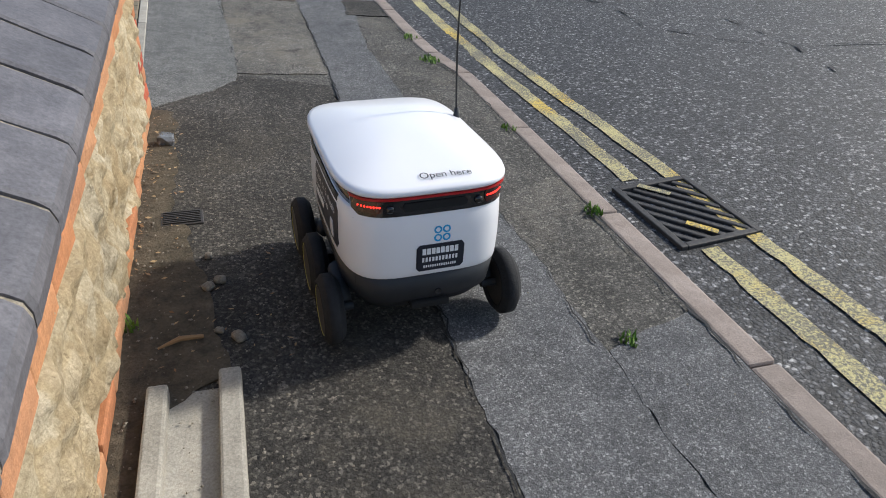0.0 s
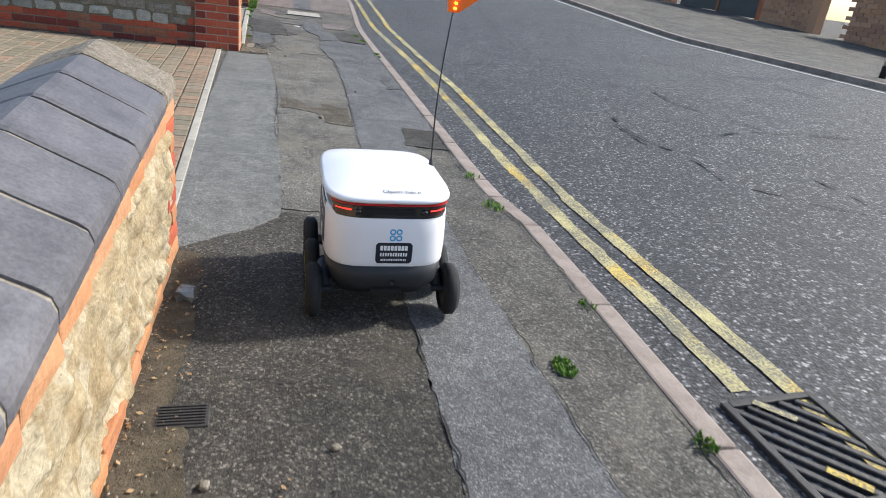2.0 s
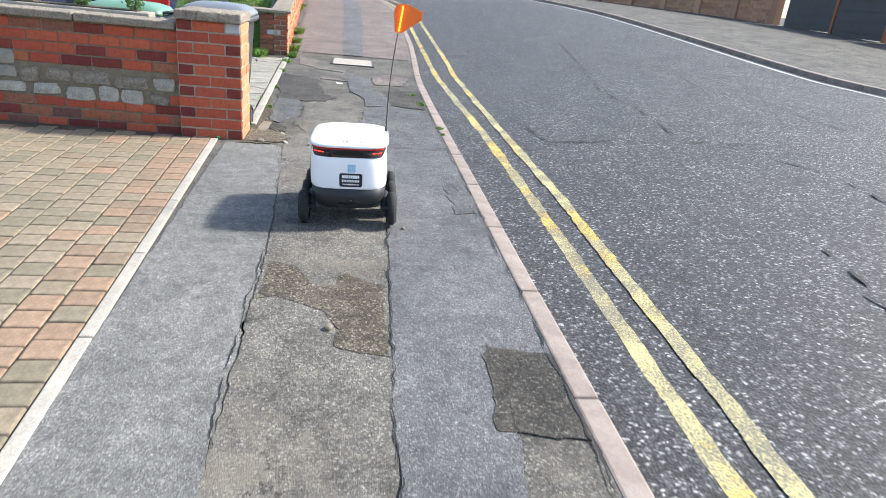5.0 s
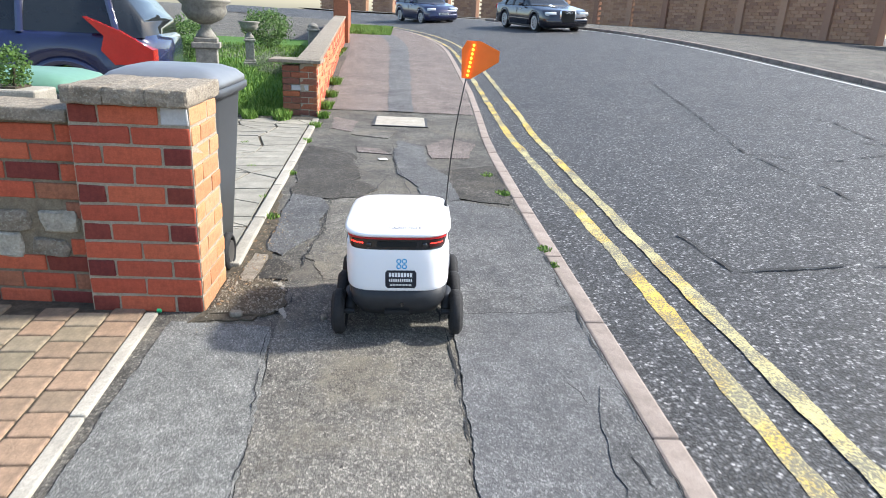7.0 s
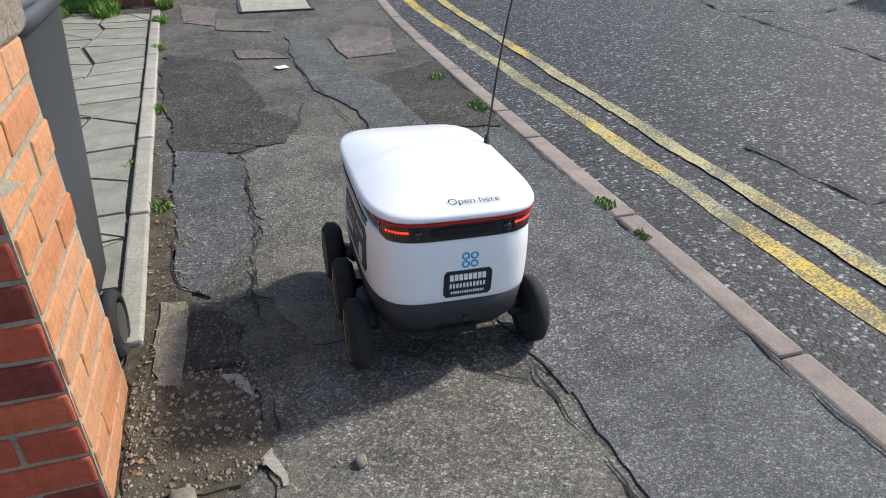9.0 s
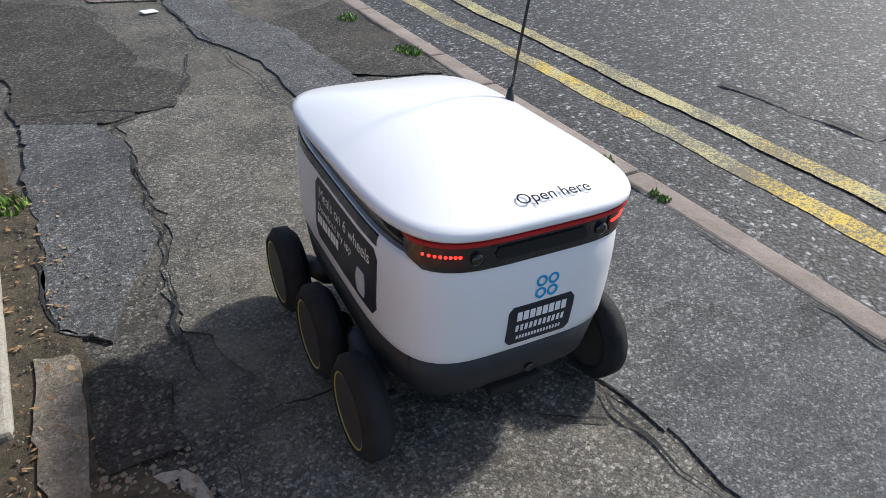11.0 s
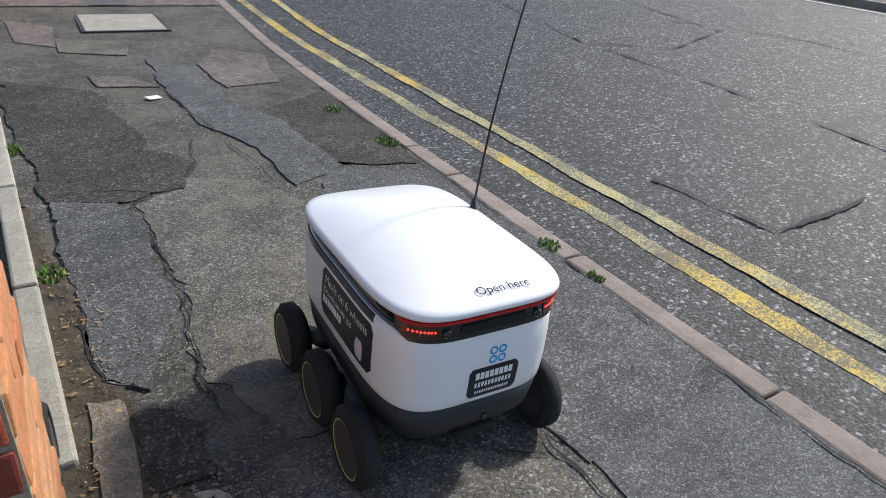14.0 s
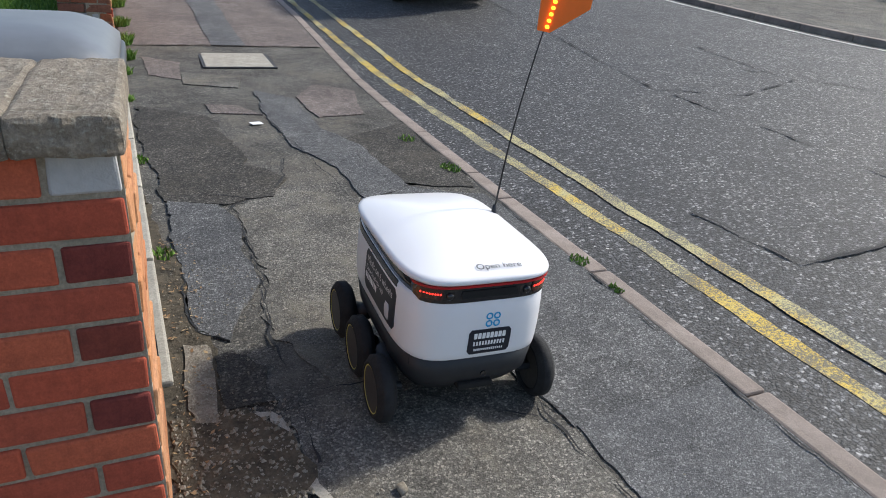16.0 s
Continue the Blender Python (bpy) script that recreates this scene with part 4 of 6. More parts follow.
    pts = [base.lerp(tipv, i / 8) + Vector((0.012 * math.sin(math.pi * i / 8), 0, 0)) * -1 for i in range(9)]
    pts = [p - base for p in pts]
    tipv -= base
    mast = part("mast", tube(pts, [0.0032] * 4 + [0.0026] * 5, 8), STEEL, R, "thin black whip mast", True, Matrix.Translation(base))
    fl = bmesh.new()
    d = (tipv - pts[-2]).normalized()
    u = Vector((0.97, -0.1, -0.12)).normalized()
    prof = [(-0.02, 0.0), (-0.045, 0.12), (-0.03, 0.16), (0.03, 0.165), (0.12, 0.135), (0.125, 0.09), (0.02, 0.0)]
    for o in (-0.004, 0.004):
        nrm = u.cross(d).normalized() * o
        fl.faces.new([fl.verts.new(tipv + u * a + d * b + nrm) for a, b in prof])
    fs = list(fl.faces)
    va, vb = list(fs[0].verts), list(fs[1].verts)
    for i in range(len(va)):
        fl.faces.new((va[i], va[(i + 1) % len(va)], vb[(i + 1) % len(va)], vb[i]))
    flag = part("flag", fl, ORANGE, R, "bright orange plastic flag", m=Matrix.Translation(base))
    SWAY.extend((mast, flag))
    lamp = mesh_from(lathe([(0.001, 0), (0.0055, 0), (0.0055, 0.012), (0.001, 0.013)], 10), "lamp", AMBER)
    for i in range(8):
        share("lamp", lamp, flag, Matrix.Translation(tipv + d * (0.015 + i * 0.0185) + u * 0.003) @ Matrix.Rotation(radians(90), 4, "X"))
    # the shell rides a little above the running gear
    for ob in R.children:
        if not ob.name.startswith(("wheel", "arm", "front_arm")):
            ob.matrix_basis = pose(0, 0, 0.015) @ ob.matrix_basis
    return R


ROBOT = delivery_robot()


# ---- brickwork ----
def brick_shape(l, hgt, dep, mat, seed, worn=0.004):
    bm = box((0, 0, 0), (l, dep, hgt), 0.006)
    for v in bm.verts:
        v.co += Vector((noise.noise(v.co * 20 + Vector((seed, 0, 0))), noise.noise(v.co * 20 + Vector((0, seed, 0))), noise.noise(v.co * 20 + Vector((0, 0, seed))))) * worn
    return mesh_from(bm, "brick", mat)


STRETCH = {}


def bricks(parent, origin, along, length, z0, courses, mats, course=0.075, start=0, proud=0.005, half=0.225, pick=None):
    """A face of bricks. along: unit vector on the plan; the face looks to the right of it turned (out = along rotated -90)."""
    al = Vector((*along, 0)).normalized()
    ang = math.atan2(al.y, al.x)
    out = Vector((al.y, -al.x, 0))
    rnd = random.Random(int(length * 100 + courses))
    for c in range(courses):
        u = -(half / 2 if (c + start) % 2 else 0.0)
        while u < length - 0.01:
            l0, l1 = max(0.0, u), min(length, u + half)
            u += half
            if l1 - l0 < 0.04:
                continue
            size = round(l1 - l0 - 0.01, 3)
            mat = pick(c, (l0 + l1) / 2, rnd) if pick else mats[rnd.randrange(len(mats))]
            if mat is None:
                continue
            key = (size, mat.name, rnd.randrange(3))
            if key not in STRETCH:
                STRETCH[key] = brick_shape(size, course - 0.011, 0.06, mat, key[2] * 13)
            p = Vector(origin) + al * ((l0 + l1) / 2) + out * (proud - 0.03 + rnd.uniform(-0.003, 0.003))
            share("brick", STRETCH[key], parent, Matrix.Translation((p.x, p.y, z0 + (c + 0.5) * course)) @ Matrix.Rotation(ang + rnd.uniform(-0.006, 0.006), 4, "Z"))


def rock(l, hgt, dep, seed, boxy=0.6):
    bm = bmesh.new()
    bmesh.ops.create_icosphere(bm, subdivisions=2, radius=0.5)
    for v in bm.verts:
        c = v.co.copy()
        v.co = Vector([math.copysign(abs(x * 2) ** boxy, x) * 0.5 for x in c])
        v.co *= 1 + 0.22 * noise.noise(c * 3 + Vector((seed, 0, 0)))
        v.co = Vector((v.co.x * l, v.co.y * dep, v.co.z * hgt))
    return bm


# brick pillar and wall by the driveway
PX, PY = -1.855, 6.89
WDIR = Vector((-1.0, 0.06, 0)).normalized()


def pillar_and_wall():
    P = thing("brick_pillar", "square red brick gate pillar with a rough concrete cap", "pillar", kind="structure")
    part("core", box((PX - 0.25, PY + 0.2, 0.45), (0.497, 0.397, 1.0)), MORTAR, P)
    front = lambda c, u, r: GREYPATCH if (c == 10 and u > 0.4) else BRICK_HEAD if (c % 2 == 0 and (u < 0.13 or u > 0.37) and r.random() < 0.9) else BRICK
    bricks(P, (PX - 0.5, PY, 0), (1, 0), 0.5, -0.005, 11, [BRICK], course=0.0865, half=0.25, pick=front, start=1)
    # road side: sunlight on the red brick is put into a lighter orange
    bricks(P, (PX, PY + 0.002, 0), (0, 1), 0.4, -0.005, 11, [BRICK_OR_SUNLIT], course=0.0865, half=0.25, proud=0.0025)
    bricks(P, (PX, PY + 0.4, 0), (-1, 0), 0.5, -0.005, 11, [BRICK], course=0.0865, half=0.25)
    for i in range(3):
        bm = box((PX - 0.5 + 0.085 + i * 0.17, PY + 0.2, 0.982), (0.174, 0.5, 0.075), 0.012)
        bmesh.ops.subdivide_edges(bm, edges=[e for e in bm.edges if e.calc_length() > 0.04], cuts=7, use_grid_fill=True)
        for v in bm.verts:
            v.co += Vector((0.3 * noise.noise(v.co * 30), noise.noise(v.co * 18) + 0.6 * noise.noise(v.co * 50), noise.noise(v.co * 15) * 0.8 + 0.5 * noise.noise(v.co * 45))) * 0.007
        part("cap_slab", bm, CAPSTONE, P, "rough weathered concrete cap")
    W = thing("garden_wall", "low wall of red brick with a band of rubble stone", "wall", kind="structure")
    start = Vector((PX - 0.5, PY + 0.07, 0))
    L = 5.5
    mid = start + WDIR * L / 2 - Vector((WDIR.y, -WDIR.x, 0)) * 0.0
    nrm = Vector((WDIR.y, -WDIR.x, 0))
    nrm = nrm if nrm.y > 0 else -nrm
    ang = math.atan2(WDIR.y, WDIR.x)
    part("core", box((0, 0, 0), (L, 0.197, 0.96)), MORTAR_D, W, m=Matrix.Translation(mid + nrm * 0.1 + Vector((0, 0, 0.37))) @ Matrix.Rotation(ang, 4, "Z"))
    end = start + WDIR * L
    bd = -WDIR
    pk = lambda c, u, r: None if (c in (3, 4, 5) and u < L - 0.1) or (c == 6 and u < L - 1.3) else [BRICK_OLD, BRICK, BRICK_HEAD, BRICK, BRICK][r.randrange(5)]
    bricks(W, end, (bd.x, bd.y), L, -0.02, 10, [BRICK_OLD], course=0.0865, half=0.24, pick=pk)
    rnd = random.Random(4)
    for row, (zr, u0) in enumerate(((0.285, 0.1), (0.405, 0.04), (0.52, 1.3))):
        u = u0
        while u < L - 0.3:
            l = rnd.uniform(0.13, 0.3)
            p = start + WDIR * (u + l / 2)
            hg = rnd.uniform(0.085, 0.13)
            part("stone", rock(l, hg, 0.085, rnd.uniform(0, 90), 0.38), [GREYSTONE, CAPSTONE, GREYSTONE, FLAG][rnd.randrange(4)], W, "", False, Matrix.Translation((p.x, p.y + 0.022, zr + rnd.uniform(-0.012, 0.012))) @ Matrix.Rotation(ang, 4, "Z") @ Matrix.Rotation(rnd.uniform(-0.08, 0.08), 4, "Y"))
            u += l + rnd.uniform(0.015, 0.05)
    n = 7
    for i in range(n):
        p = start + WDIR * (L * (i + 0.5) / n)
        bm = box((0, 0, 0), (L / n - 0.012, 0.29, 0.06), 0.01)
        for v in bm.verts:
            v.co.z += noise.noise(v.co * 11 + Vector((i * 5, 0, 0))) * 0.01
        part("coping_slab", bm, CAPSTONE, W, "flat weathered coping", m=Matrix.Translation((p.x, p.y + 0.09, 0.885)) @ Matrix.Rotation(ang, 4, "Z"))


pillar_and_wall()


# stone wall with blue coping beside the path
def stone_wall():
    W = thing("stone_wall", "limestone rubble wall with brick edges and blue-grey coping", "wall", kind="structure")
    y1 = 1.0
    fx = lambda y: -1.70 + 0.026 * (1.0 - y)
    zt = lambda y: 0.675 - 0.062 * (1.0 - y)
    bm = bmesh.new()
    ys = [-4 + i * 0.1 for i in range(15)] + [-2.5 + i * 0.018 for i in range(196)]
    zs = [i / 40 for i in range(41)]
    grid = []
    for y in ys:
        row = []
        for s in zs:
            z = -0.1 + (zt(y) - 0.02 + 0.1) * s
            q = Vector((0.0, y * 4.5, z * 4.5))
            d = noise.noise(q) * 0.02 + abs(noise.noise(q * 2.3)) * 0.045 - 0.008 + noise.noise(q * 5) * 0.01 + noise.noise(q * 11) * 0.006
            rag = noise.noise(q * 1.7) * 0.035
            if z < 0.075 + rag or z > zt(y) - 0.085 + rag or y > 0.86 + rag * 1.6:
                d = -0.014
            row.append(bm.verts.new((fx(y) + d, min(y, y1 - 0.012), z)))
        grid.append(row)
    for a, b in zip(grid, grid[1:]):
        for i in range(len(zs) - 1):
            bm.faces.new((a[i], a[i + 1], b[i + 1], b[i]))
    part("rubble_face", bm, RUBBLE, W, "rough cream limestone face", True)
    part("core", box((-1.955, -1.51, 0.25), (0.4, 4.98, 0.6)), MORTAR, W)
    # brick course along the foot, below the coping, and toothed quoins at the end
    rnd = random.Random(9)
    for i in range(22):
        y = y1 - 0.1125 - i * 0.225
        for z in (0.04, zt(y) - 0.045):
            me = brick_shape(0.213, 0.064, 0.06, BRICK_OR_SUNLIT, rnd.randrange(40), 0.006)
            share("brick", me, W, Matrix.Translation((fx(y) - 0.027, y, z)) @ Matrix.Rotation(radians(90), 4, "Z"))
    for c in range(1, 9):
        l = 0.2 if c % 2 else 0.1
        z = 0.04 + c * 0.073
        if z > zt(y1) - 0.09:
            break
        share("brick", brick_shape(l, 0.064, 0.06, [BRICK_OR_SUNLIT, BRICK][c % 2], c), W, Matrix.Translation((fx(y1) - 0.026, y1 - l / 2, z)) @ Matrix.Rotation(radians(90), 4, "Z"))
        share("brick", brick_shape(0.21, 0.064, 0.06, BRICK, c + 7), W, Matrix.Translation((fx(y1) - 0.125, y1 - 0.02, z)))
        share("brick", brick_shape(0.21, 0.064, 0.06, BRICK, c + 9), W, Matrix.Translation((fx(y1) - 0.35, y1 - 0.02, z)))
    # saddle coping: rounded nose towards the path, ridge behind
    step = 0.272
    for i in range(18):
        ya = y1 + 0.03 - i * step
        yb = ya - step + 0.015
        cap = i == 0
        prof = [(0.0, -0.02), (0.012, 0.0), (0.014, 0.03), (0.005, 0.055), (-0.02, 0.07), (-0.1, 0.108), (-0.225, 0.168), (-0.25, 0.175), (-0.275, 0.168), (-0.45, 0.09), (-0.5, 0.04), (-0.5, -0.02)]
        bm = bmesh.new()
        rings = []
        for y in (ya, ya - 0.012, (ya + yb) / 2, yb + 0.012, yb):
            sh = 0.006 if y in (ya, yb) else 0.0
            rings.append([bm.verts.new((fx(y) + px - (sh if px > 0 else 0), y, zt(y) + pz - sh + noise.noise((px * 6, y * 7, i)) * 0.006)) for px, pz in prof])
        for a, b in zip(rings, rings[1:]):
            for k in range(len(prof)):
                bm.faces.new((a[k], a[(k + 1) % len(prof)], b[(k + 1) % len(prof)], b[k]))
        bm.faces.new(rings[0])
        bm.faces.new(rings[-1])
        part("coping_stone", bm, CAPSTONE if cap else SLATE, W, "rough grey end coping" if cap else "smooth blue-grey coping block", False)
    bm = bmesh.new()
    ra = []
    for y in (y1 - 0.03, -3.9):
        ra.append([bm.verts.new((fx(y) + px * 0.97 - 0.008, y, zt(y) + pz - 0.01)) for px, pz in prof])
    for k in range(len(prof)):
        bm.faces.new((ra[0][k], ra[0][(k + 1) % len(prof)], ra[1][(k + 1) % len(prof)], ra[1][k]))
    part("joint_mortar", bm, MORTAR, W, "pale mortar in the coping joints")


stone_wall()


# second wall, beyond the crazy paving
def far_garden_wall():
    W = thing("boundary_wall", "low brick boundary wall with flat weathered coping", "wall", kind="structure")
    X, Y = -2.08, 12.87
    dirv = Vector((-0.055, 1.0, 0)).normalized()
    L = 11.0
    for i in range(11):
        a = Vector((X, Y, 0)) + dirv * (i + 0.5)
        part("core", box((0, 0, 0), (0.2, 1.0, 1.3)), MORTAR, W, m=Matrix.Translation((a.x - 0.115, a.y, rise(a.y) - 0.0)) @ Matrix.Rotation(math.atan2(-dirv.x, dirv.y), 4, "Z"))
        bm = box((0, 0, 0), (0.3, 0.99, 0.06), 0.01)
        part("coping_slab", bm, CAPSTONE, W, m=Matrix.Translation((a.x - 0.115, a.y, rise(a.y) + 0.70)) @ Matrix.Rotation(math.atan2(-dirv.x, dirv.y), 4, "Z") @ Matrix.Rotation(math.atan2(rise(a.y + 0.5) - rise(a.y - 0.5), 1.0), 4, "X"))
        o = Vector((X, Y, 0)) + dirv * i
        bricks(W, o, (dirv.x, dirv.y), 1.0, rise(a.y) - 0.05, 9, [BRICK_OR_SUNLIT, BRICK_OR_SUNLIT, BRICK], course=0.08) if i < 4 else bricks(W, o, (dirv.x, dirv.y), 1.0, rise(a.y) - 0.05, 6, [BRICK_OR_SUNLIT, BRICK], course=0.12, half=0.5)
    part("core", box((X - 0.225, Y + 0.12, 0.33), (0.44, 0.2, 0.68)), MORTAR, W)
    pk = lambda c, u, r: GREYPATCH if (c == 5 and 0.1 < u < 0.25) else BRICK_OLD
    bricks(W, (X - 0.45, Y, 0), (1, 0), 0.45, -0.05, 9, [BRICK], course=0.08, pick=pk)
    part("end_slab", box((X - 0.27, Y + 0.12, 0.725), (0.66, 0.42, 0.045), 0.01), CAPSTONE, W)
    # taller pier further on
    e = Vector((X, Y, 0)) + dirv * L
    part("pier", box((e.x - 0.1, e.y + 0.2, rise(e.y) + 0.55), (0.42, 0.42, 1.2), 0.01), BRICK_OLD, W)
    part("far_run", box((e.x - 0.35, e.y + 4.4, rise(e.y + 4) + 0.35), (0.22, 8, 1.3), rot=Matrix.Rotation(0.06, 4, "Z")), BRICK_OLD, W)


far_garden_wall()


# ---- driveway of clay pavers ----
def driveway():
    D = thing("driveway", "block-paved driveway of weathered tan and red pavers", "driveway", kind="structure")
    ex = lambda y: -1.705 - 0.052 * y
    bm = bmesh.new()
    vs = [bm.verts.new(p) for p in ((ex(1.0) - 0.02, 1.0, 0.003), (ex(6.95) - 0.02, 6.95, 0.003), (-9, 7.3, 0.003), (-9, 1.0, 0.003))]
    bm.faces.new(vs)
    part("bedding", bm, SOIL, D)
    ang = math.atan2(0.052, 1.0)
    rnd = random.Random(3)
    shapes = {}
    for red in (0, 1):
        for k in range(3):
            b = box((0, 0, 0), (0.144, 0.134, 0.05), 0.008)
            for v in b.verts:
                v.co += Vector((noise.noise(v.co * 17 + Vector((k, 0, 0))), noise.noise(v.co * 17 + Vector((0, k, 5))), 0)) * 0.003
            shapes[red, k] = mesh_from(b, "paver", PAVER_RED if red else PAVER)
    for i in range(7):
        ya, yb = 1.05 + i * 0.83, 1.05 + (i + 1) * 0.83
        part("edging", box((0, 0, 0), (0.055, 0.82, 0.1), 0.006), CONC, D, "pale concrete edging", m=Matrix.Translation((ex((ya + yb) / 2) - 0.02, (ya + yb) / 2, -0.036)) @ Matrix.Rotation(ang, 4, "Z"))
    verts, faces = [], []
    count = 0
    far = []
    for col in range(36):
        for row in range(-4, 70):
            cx, cy = -0.078 - col * 0.152, row * 0.141 + (0.07 if col % 2 else 0.0) + 0.02 * math.sin(col * 1.7)
            y = 1.05 + cy
            x = ex(y) - 0.05 + cx
            if not (1.06 < y < 6.83 + 0.06 * min(1, (-1.87 - x) / 4)):
                continue
            z = 0.006 + rnd.uniform(-0.002, 0.0025) - 0.02
            red = rnd.random() < (0.75 if col < 2 else 0.12)
            near = x > -3.3 and count < 300 and y > 2.0 and col < 9
            m = Matrix.Translation((x, y, z)) @ Matrix.Rotation(ang + rnd.uniform(-0.012, 0.012), 4, "Z") @ Matrix.Rotation(rnd.uniform(-0.012, 0.012), 4, "X")
            if near:
                share("paver", shapes[int(red), rnd.randrange(3)], D, m)
                count += 1
            else:
                far.append((m, red))
    for red in (0, 1):
        verts, faces = [], []
        for m, r in far:
            if r != bool(red):
                continue
            k = len(verts)
            for zz, ins in ((-0.025, 0), (0.019, 0.0), (0.025, 0.006)):
                for sx, sy in ((-1, -1), (1, -1), (1, 1), (-1, 1)):
                    verts.append(m @ Vector((sx * (0.072 - ins), sy * (0.067 - ins), zz)))
            for l in (0, 4):
                for q in range(4):
                    faces.append((k + l + q, k + l + (q + 1) % 4, k + l + 4 + (q + 1) % 4, k + l + 4 + q))
            faces.append((k + 8, k + 9, k + 10, k + 11))
        me = bpy.data.meshes.new("paver_field")
        me.from_pydata(verts, [], faces)
        me.materials.append(PAVER_RED if red else PAVER)
        ob = new("paver_field", me)
        ob.parent = D
        ob["kind"] = "stuff"


# ---- crazy paving ----
def crazy_paving():
    C = thing("garden_path", "crazy paving of pale stone flags with grassy joints", "path", kind="structure")
    bm = bmesh.new()
    for vs in [[(-1.93, 7.35), (-2.1, 12.75), (-5.2, 12.75), (-5.2, 7.35)]]:
        bm.faces.new([bm.verts.new((x, y, 0.004)) for x, y in vs])
    part("bedding", bm, SOIL, C)
    rnd = random.Random(12)
    nx, ny = 8, 15
    P = {}
    for i in range(nx + 1):
        for j in range(ny + 1):
            y = 7.4 + j * 0.355
            xr = -1.915 - 0.0415 * (y - 7.6)
            x = xr - i * 0.38
            jx = 0 if i == 0 else rnd.uniform(-0.13, 0.13)
            P[i, j] = Vector((x + jx, y + rnd.uniform(-0.13, 0.13), 0))
    for i in range(nx):
        for j in range(ny):
            q = [P[i, j], P[i, j + 1], P[i + 1, j + 1], P[i + 1, j]]
            cells = [q] if rnd.random() < 0.55 else [[q[0], q[1], q[2]], [q[0], q[2], q[3]]] if rnd.random() < 0.5 else [[q[0], q[1], q[3]], [q[1], q[2], q[3]]]
            for c in cells:
                mid = sum(c, Vector()) / len(c)
                b = bmesh.new()
                top = [b.verts.new(((p - mid) * 0.93).xy.to_3d() + Vector((0, 0, 0.012 + rnd.uniform(-0.002, 0.002)))) for p in c]
                low = [b.verts.new(((p - mid) * 0.95).xy.to_3d() + Vector((0, 0, -0.02))) for p in c]
                b.faces.new(top)
                for k in range(len(c)):
                    b.faces.new((top[k], top[(k + 1) % len(c)], low[(k + 1) % len(c)], low[k]))
                part("flagstone", b, FLAG, C, m=Matrix.Translation((mid.x, mid.y, 0.004)))
    for i in range(6):
        ya = 7.45 + i * 0.88
        y = ya + 0.44
        part("edging", box((0, 0, 0), (0.075, 0.86, 0.1), 0.01), CONC, C, "pale concrete edging", m=Matrix.Translation((-1.87 - 0.0415 * (y - 7.6), y, -0.02)) @ Matrix.Rotation(0.0415, 4, "Z"))


# ---- planting ----
def blades(n, area, hmin, hmax, seed, width=0.006, z_of=lambda x, y: 0.0):
    rnd = random.Random(seed)
    bm = bmesh.new()
    for _ in range(n):
        x, y = area(rnd)
        z = z_of(x, y)
        hh = rnd.uniform(hmin, hmax)
        a = rnd.uniform(0, 6.28)
        lean = rnd.uniform(0.1, 0.7) * hh
        dx, dy = math.cos(a), math.sin(a)
        w = width * rnd.uniform(0.6, 1.3)
        p = [bm.verts.new((x - dy * w, y + dx * w, z)), bm.verts.new((x + dy * w, y - dx * w, z)), bm.verts.new((x + dx * lean * 0.4 + dy * w * 0.7, y + dy * lean * 0.4 - dx * w * 0.7, z + hh * 0.6)), bm.verts.new((x + dx * lean, y + dy * lean, z + hh))]
        bm.faces.new((p[0], p[1], p[2]))
        bm.faces.new((p[0], p[2], p[3]))
    return bm


def tuft(x, y, r, n, hh, seed, name="grass_tuft", label="small tuft of green grass at the kerb", mat=None):
    def area(rnd):
        a, d = rnd.uniform(0, 6.28), r * math.sqrt(rnd.random())
        return d * math.cos(a) * 0.7, d * math.sin(a)
    g = thing(name, label, "weed", pose(x, y, rise(y) + 0.004), group="weeds along the path")
    part("leaf_clump", blades(n, area, hh * 0.4, hh, seed), mat or GRASS, g)
    return g


def shrub(x, y, z, r, hh, n, seed, label="small clipped green shrub", mat=None):
    g = thing("shrub", label, "shrub", pose(x, y, z))
    rnd = random.Random(seed)
    part("stem", tube([(0, 0, 0), (0.01, 0, hh * 0.5)], [0.012, 0.006], 6), SOIL, g)
    bm = bmesh.new()
    for _ in range(int(n * 2.2)):
        d = Vector((rnd.gauss(0, 1), rnd.gauss(0, 1), rnd.gauss(0, 1))).normalized() * rnd.uniform(0.35, 1.0) ** 0.6
        d *= 1 + 0.35 * noise.noise(d * 2.5 + Vector((seed, 0, 0)))
        c = Vector((d.x * r, d.y * r, hh * 0.55 + d.z * hh * 0.5))
        a = Vector((rnd.gauss(0, 1), rnd.gauss(0, 1), rnd.gauss(0, 1))).normalized()
        b = a.orthogonal().normalized()
        s = rnd.uniform(0.5, 1.2) * max(0.011, r * 0.055)
        vs = [bm.verts.new(c + a * s), bm.verts.new(c + b * s * 0.5), bm.verts.new(c - a * s), bm.verts.new(c - b * s * 0.5)]
        bm.faces.new(vs)
    part("foliage", bm, mat or LEAF, g)
    return g


# ---- cars ----
CAR_WHEELS = []


